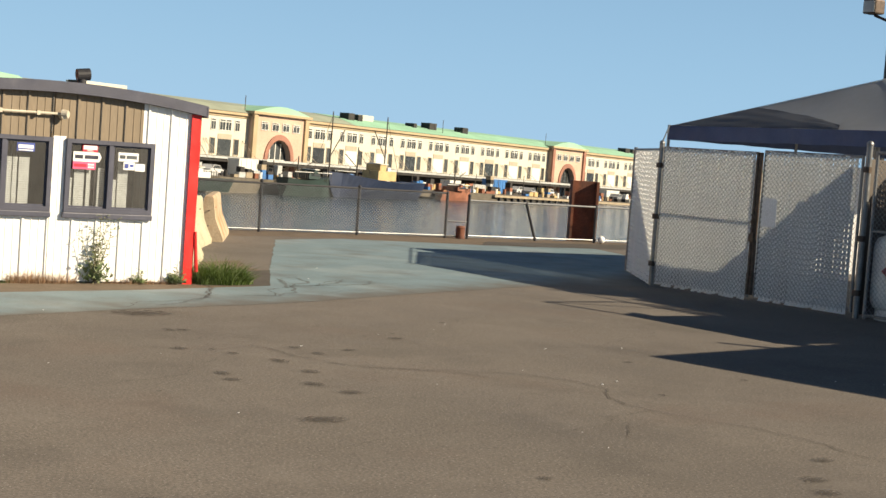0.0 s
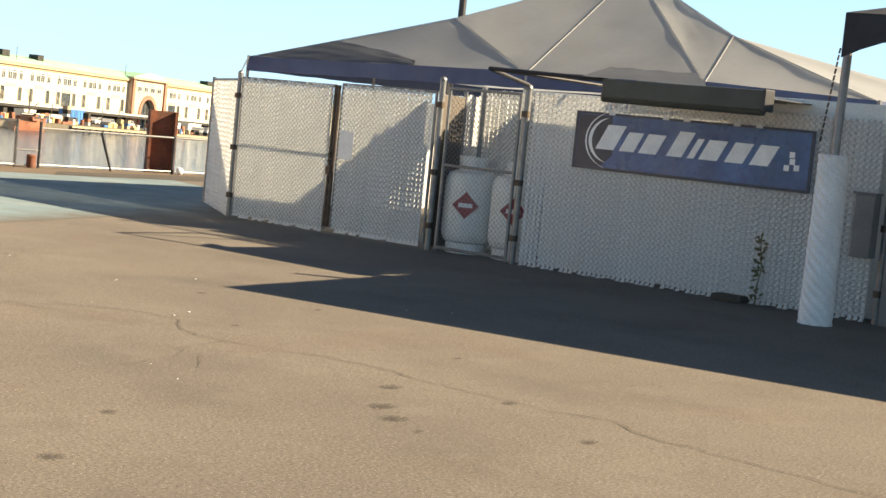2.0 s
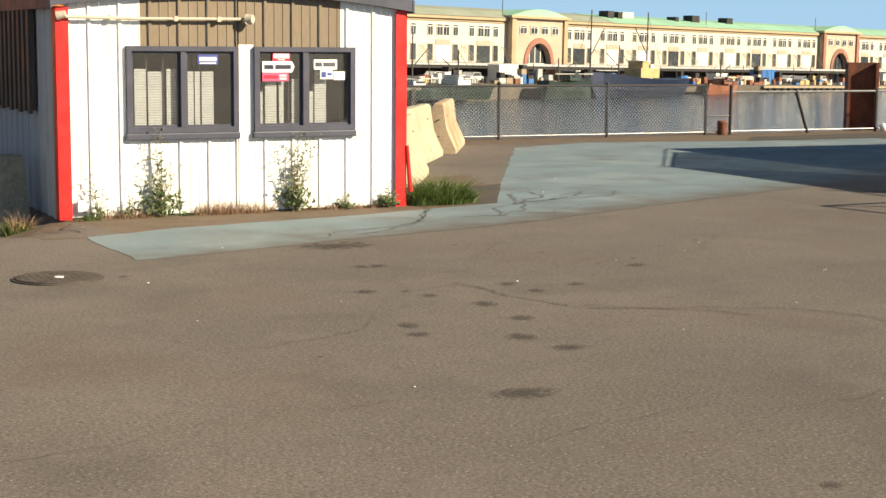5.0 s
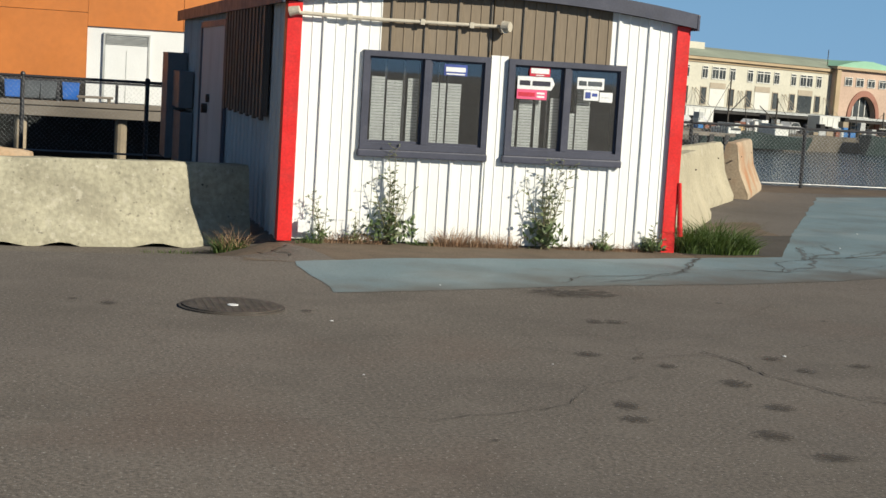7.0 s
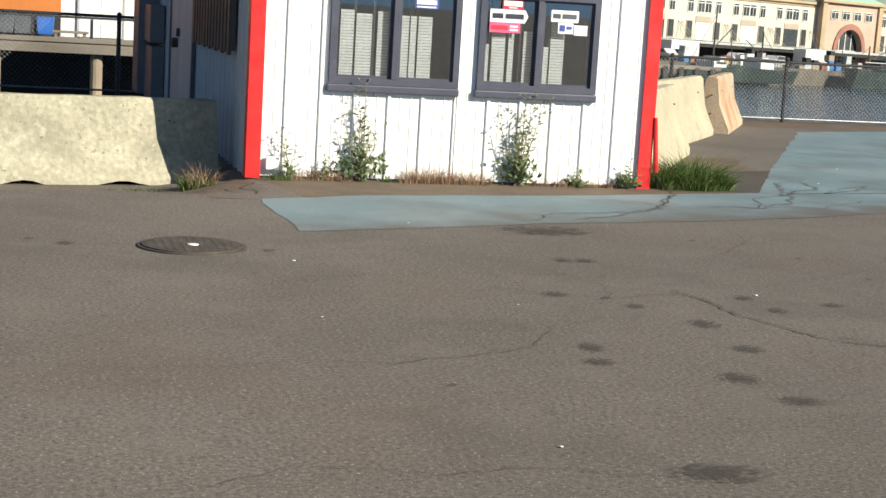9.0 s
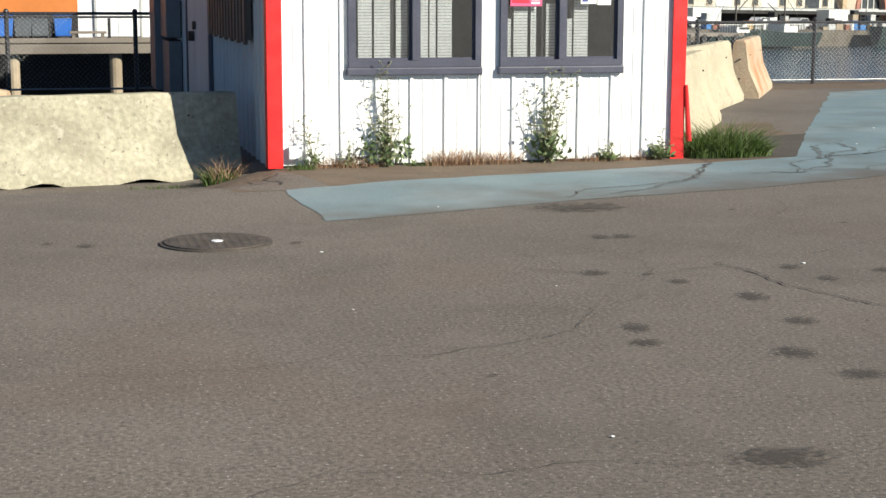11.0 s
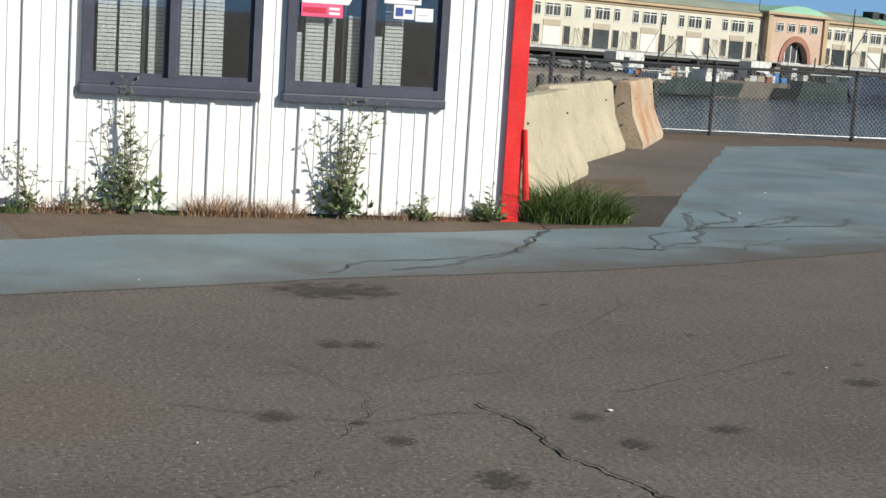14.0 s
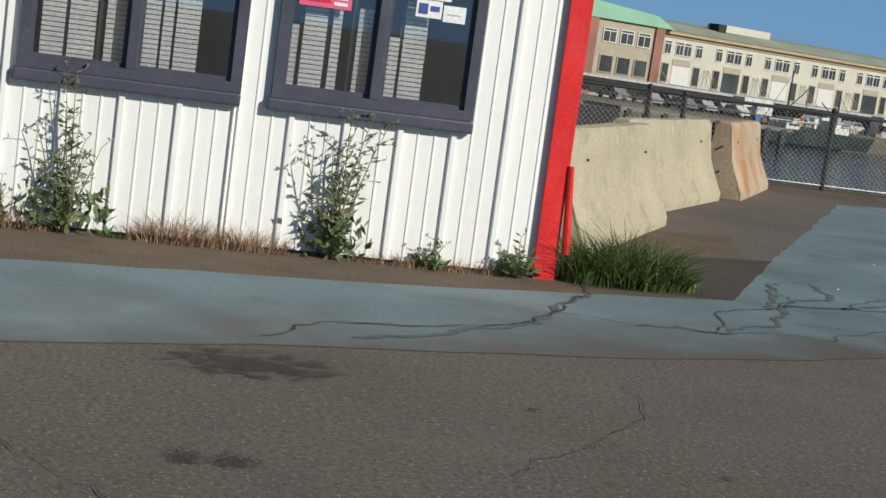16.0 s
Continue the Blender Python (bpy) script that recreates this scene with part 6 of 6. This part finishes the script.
pile_mesh = shared("fender_pile", box(blank(), -0.3, 0.3, -0.45, -0.02, -8.0, BASE - 0.3), far_dark)
for k in range(80):
    ob = new("fender_pile", pile_mesh)
    ob.parent = t
    ob.location = (30 + k * 2.0, 0, 0)
part("fender_beam", box(blank(), 28, 192, -0.55, -0.02, BASE - 0.45, BASE - 0.1), pile_wood, t)


def car(s, d, turn=0.0):
    t = thing("car", "parked car below the warehouse canopy", "car", "parked cars", at=FAR @ pose(s, -d, BASE, 0, 0, turn))
    bm = prism(blank(), [(-2.1, 0.35), (2.1, 0.35), (2.15, 0.75), (1.2, 0.9), (0.7, 1.4), (-1.0, 1.45), (-1.6, 0.95), (-2.15, 0.85)], "y", -0.85, 0.85)
    part("body", bm, car_paint, t)
    bm = prism(blank(), [(1.05, 0.92), (0.65, 1.34), (-0.95, 1.38), (-1.4, 0.95)], "y", -0.87, 0.87)
    part("window_band", bm, far_glass, t)
    for x in (-1.3, 1.3):
        for y in (-0.8, 0.8):
            part("wheel", tube(blank(), (x, y - 0.1, 0.33), (x, y + 0.1, 0.33), 0.33, 12), black_post, t)


for k, s0 in enumerate((-64, -61.2, -58.4, -55.6, -52.8, -50, -47.2, -44.4, 52, 58, 63, 84, 95, 99, 104, 68, -34, -30)):
    car(s0, 10 + 3 * (k % 3), 90 if k < 8 else 8 * (k % 3))


def block(name, label, category, s, d, size, mat, roof_mat=None, group=""):
    w, l, h = size
    t = thing(name, label, category, group, at=FAR @ pose(s, -d, BASE))
    part("body", box(blank(), -w / 2, w / 2, -l / 2, l / 2, 0.0, h, 0.05), mat, t)
    part("top", box(blank(), -w / 2 - 0.05, w / 2 + 0.05, -l / 2 - 0.05, l / 2 + 0.05, h + 0.003, h + 0.12), roof_mat or mat, t)
    bm = bmesh.new()
    for k in range(5):
        x = -w / 2 + w * (k + 0.5) / 5
        box(bm, x - 0.08, x + 0.08, -l / 2 - 0.06, -l / 2 - 0.001, 0.1, h - 0.1)
    part("rib", bm, mat, t)


block("shipping_container", "blue steel container on the quay", "container", 45, 13, (4.4, 2.4, 2.3), container_blue)
block("delivery_truck", "white box truck parked on the quay", "truck", -14.5, 8, (5.5, 2.3, 2.4), boat_white)
block("shipping_container", "pale fish boxes stacked on the quay", "boxes", 30, 14, (3.2, 2.0, 1.6), boat_white)
block("shipping_container", "pale fish boxes stacked on the quay", "boxes", 36, 15, (4.0, 2.0, 1.2), vent_grey)
block("delivery_truck", "white van parked on the quay", "truck", 88, 12, (5.0, 2.2, 1.9), boat_white)
block("delivery_truck", "white box truck parked on the quay", "truck", -40, 8, (5.0, 2.3, 2.4), boat_white)


def quay_gear(s, d, seed):
    """A heap of fishing gear: crates, a drum, a leaning pole."""
    rnd = random.Random(seed)
    t = thing("fishing_gear", "jumbled crates and gear heaped on the quay", "fishing gear", "gear heaps on the quay", at=FAR @ pose(s, -d, BASE, 0, 0, rnd.uniform(-15, 15)))
    mats = [boat_white, far_dark, container_blue, boat_rust, vent_grey, boat_cabin, far_dark, pile_wood]
    z = {}
    for k in range(rnd.randint(4, 7)):
        col = rnd.randint(0, 3)
        w, h = rnd.uniform(0.6, 1.1), rnd.uniform(0.35, 0.8)
        x = -1.8 + 1.15 * col + rnd.uniform(-0.1, 0.1)
        part("crate", box(blank(), x - w / 2, x + w / 2, -0.5, 0.5, z.get(col, 0.0) + 0.004, z.get(col, 0.0) + h, 0.03), rnd.choice(mats), t)
        z[col] = z.get(col, 0.0) + h
    part("drum", tube(blank(), (2.4, -0.3, 0), (2.4, -0.3, 0.9), 0.3, 12), rnd.choice(mats), t)
    if rnd.random() < 0.5:
        part("pole", tube(blank(), (-2.3, 0, 0), (-2.3 + rnd.uniform(-0.5, 0.8), 0.2, rnd.uniform(2.0, 3.6)), 0.06, 6), mast_dark, t)


for k in range(30):
    quay_gear(-49 + 4.9 * k + 1.1 * math.sin(k * 2.3), 20.5 + 1.6 * math.sin(k * 1.7), 300 + k)


def fishing_boat(name, label, s, d, length, hull_mat, cabin_mat, masts, heading=0.0, cabin_at=0.2, height=2.6):
    t = thing(name, label, "boat", "moored boats", at=FAR @ pose(s, -d, -5.6, 0, 0, heading))
    n = 22
    bm, rings = bmesh.new(), []
    for i in range(n + 1):
        f = i / n
        x = -length / 2 + length * f
        half = length * 0.14 * (1 - max(0, (f - 0.55) / 0.45) ** 2.2) * (0.82 + 0.18 * min(1, f * 5))
        sheer = height * (0.72 + 0.38 * abs(f - 0.3) ** 1.6 * 1.6)
        rings.append([bm.verts.new((x + (0.09 * length if f > 0.97 else 0.0) * k, half * (0.25 + 0.75 * k) * sgn + (0.02 if half < 0.05 else 0) * sgn, z))
                      for sgn in (-1, 1) for k, z in (((0.0, -0.6), (0.6, height * 0.25), (1.0, sheer)) if sgn < 0 else ((1.0, sheer), (0.6, height * 0.25), (0.0, -0.6)))])
    for a, b in zip(rings, rings[1:]):
        for j in range(6):
            bm.faces.new((a[j], b[j], b[(j + 1) % 6], a[(j + 1) % 6]))
    bm.faces.new(rings[0])
    bm.faces.new(rings[-1])
    part("hull", bm, hull_mat, t)
    c = -length / 2 + length * cabin_at
    z = height * 0.8
    cab = part("cabin", box(blank(), c - length * 0.13, c + length * 0.10, -1.5, 1.5, z, z + length * 0.075, 0.06), cabin_mat, t)
    part("wheelhouse", box(blank(), c - length * 0.01, c + length * 0.07, -1.3, 1.3, z + length * 0.075 + 0.005, z + length * 0.125, 0.06), cabin_mat, cab)
    for k in range(4):
        x = c - length * 0.06 + k * length * 0.04
        part("window", box(blank(), x - 0.25, x + 0.25, -1.56, -1.501, z + length * 0.045, z + length * 0.072), far_glass, cab)
    part("roof", box(blank(), c - length * 0.02, c + length * 0.08, -1.5, 1.5, z + length * 0.125 + 0.005, z + length * 0.125 + 0.12), boat_white, cab)
    for k, (f, h) in enumerate(masts):
        x = -length / 2 + length * f
        m = part("mast", tube(blank(), (x, 0, z - 0.3), (x, 0, z + h), 0.13, 8, 0.08), mast_dark, t)
        part("boom", tube(blank(), (x, 0, z + h * 0.35), (x + 3.2, 0.3, z + h * 0.75), 0.07, 6), mast_dark, m)
        part("stay", tube(blank(), (x, 0, z + h * 0.95), (x - 4, 0, z), 0.03, 5), mast_dark, m)
    bm = bmesh.new()
    for i in range(2, n - 2):
        x = -length / 2 + length * i / n
        tube(bm, (x, -length * 0.12, z - 0.2), (x, -length * 0.12, z + 0.9), 0.04, 5)
    tagged(part("rail_post", bm, mast_dark, t), kind="stuff")
    part("gunwale", tube(blank(), (-length * 0.4, -length * 0.125, z + 0.9), (length * 0.38, -length * 0.11, z + 0.95), 0.05, 6), boat_white, t)


fishing_boat("fishing_boat", "dark blue steel trawler moored at the quay", -8.0, 27.5, 18.5, boat_blue, boat_cabin, [(0.41, 9.2), (0.75, 4.5)], 180, 0.48, 2.9)
fishing_boat("fishing_boat", "dark green fishing boat moored at the quay", -22.8, 27.0, 10.2, boat_green, boat_green, [(0.95, 9.6), (0.3, 3.0)], 0, 0.5, 2.3)
fishing_boat("fishing_boat", "dark lobster boat with white cabin moored at the quay", -43.5, 27.0, 10, boat_green, boat_white, [(0.55, 4.5)], 180, 0.6, 1.4)
fishing_boat("fishing_boat", "rusty red trawler behind the blue one", 12.5, 27.0, 8, boat_rust, boat_rust, [(0.5, 4.0)], 0, 0.5, 1.9)
fishing_boat("fishing_boat", "small dark boat moored at the quay", -52.0, 27.0, 9, boat_green, boat_white, [(0.5, 6.5)], 0, 0.5, 1.3)


def pier(s, d, length):
    t = thing("pier", "timber pier on dark piles", "pier", at=FAR @ pose(s, -d, 0))
    part("deck", box(blank(), -length / 2, length / 2, -3, 3, -4.6, -4.25), deck_wood, t)
    for k in range(int(length / 2.2)):
        ob = new("pile", pile_mesh)
        ob.parent = t
        ob.location = (-length / 2 + 1 + 2.2 * k, -2.6, 0.2)
    part("rail", tube(blank(), (-length / 2, -2.9, -3.3), (length / 2, -2.9, -3.3), 0.07, 6), mast_dark, t)


pier(-77, 40, 22)
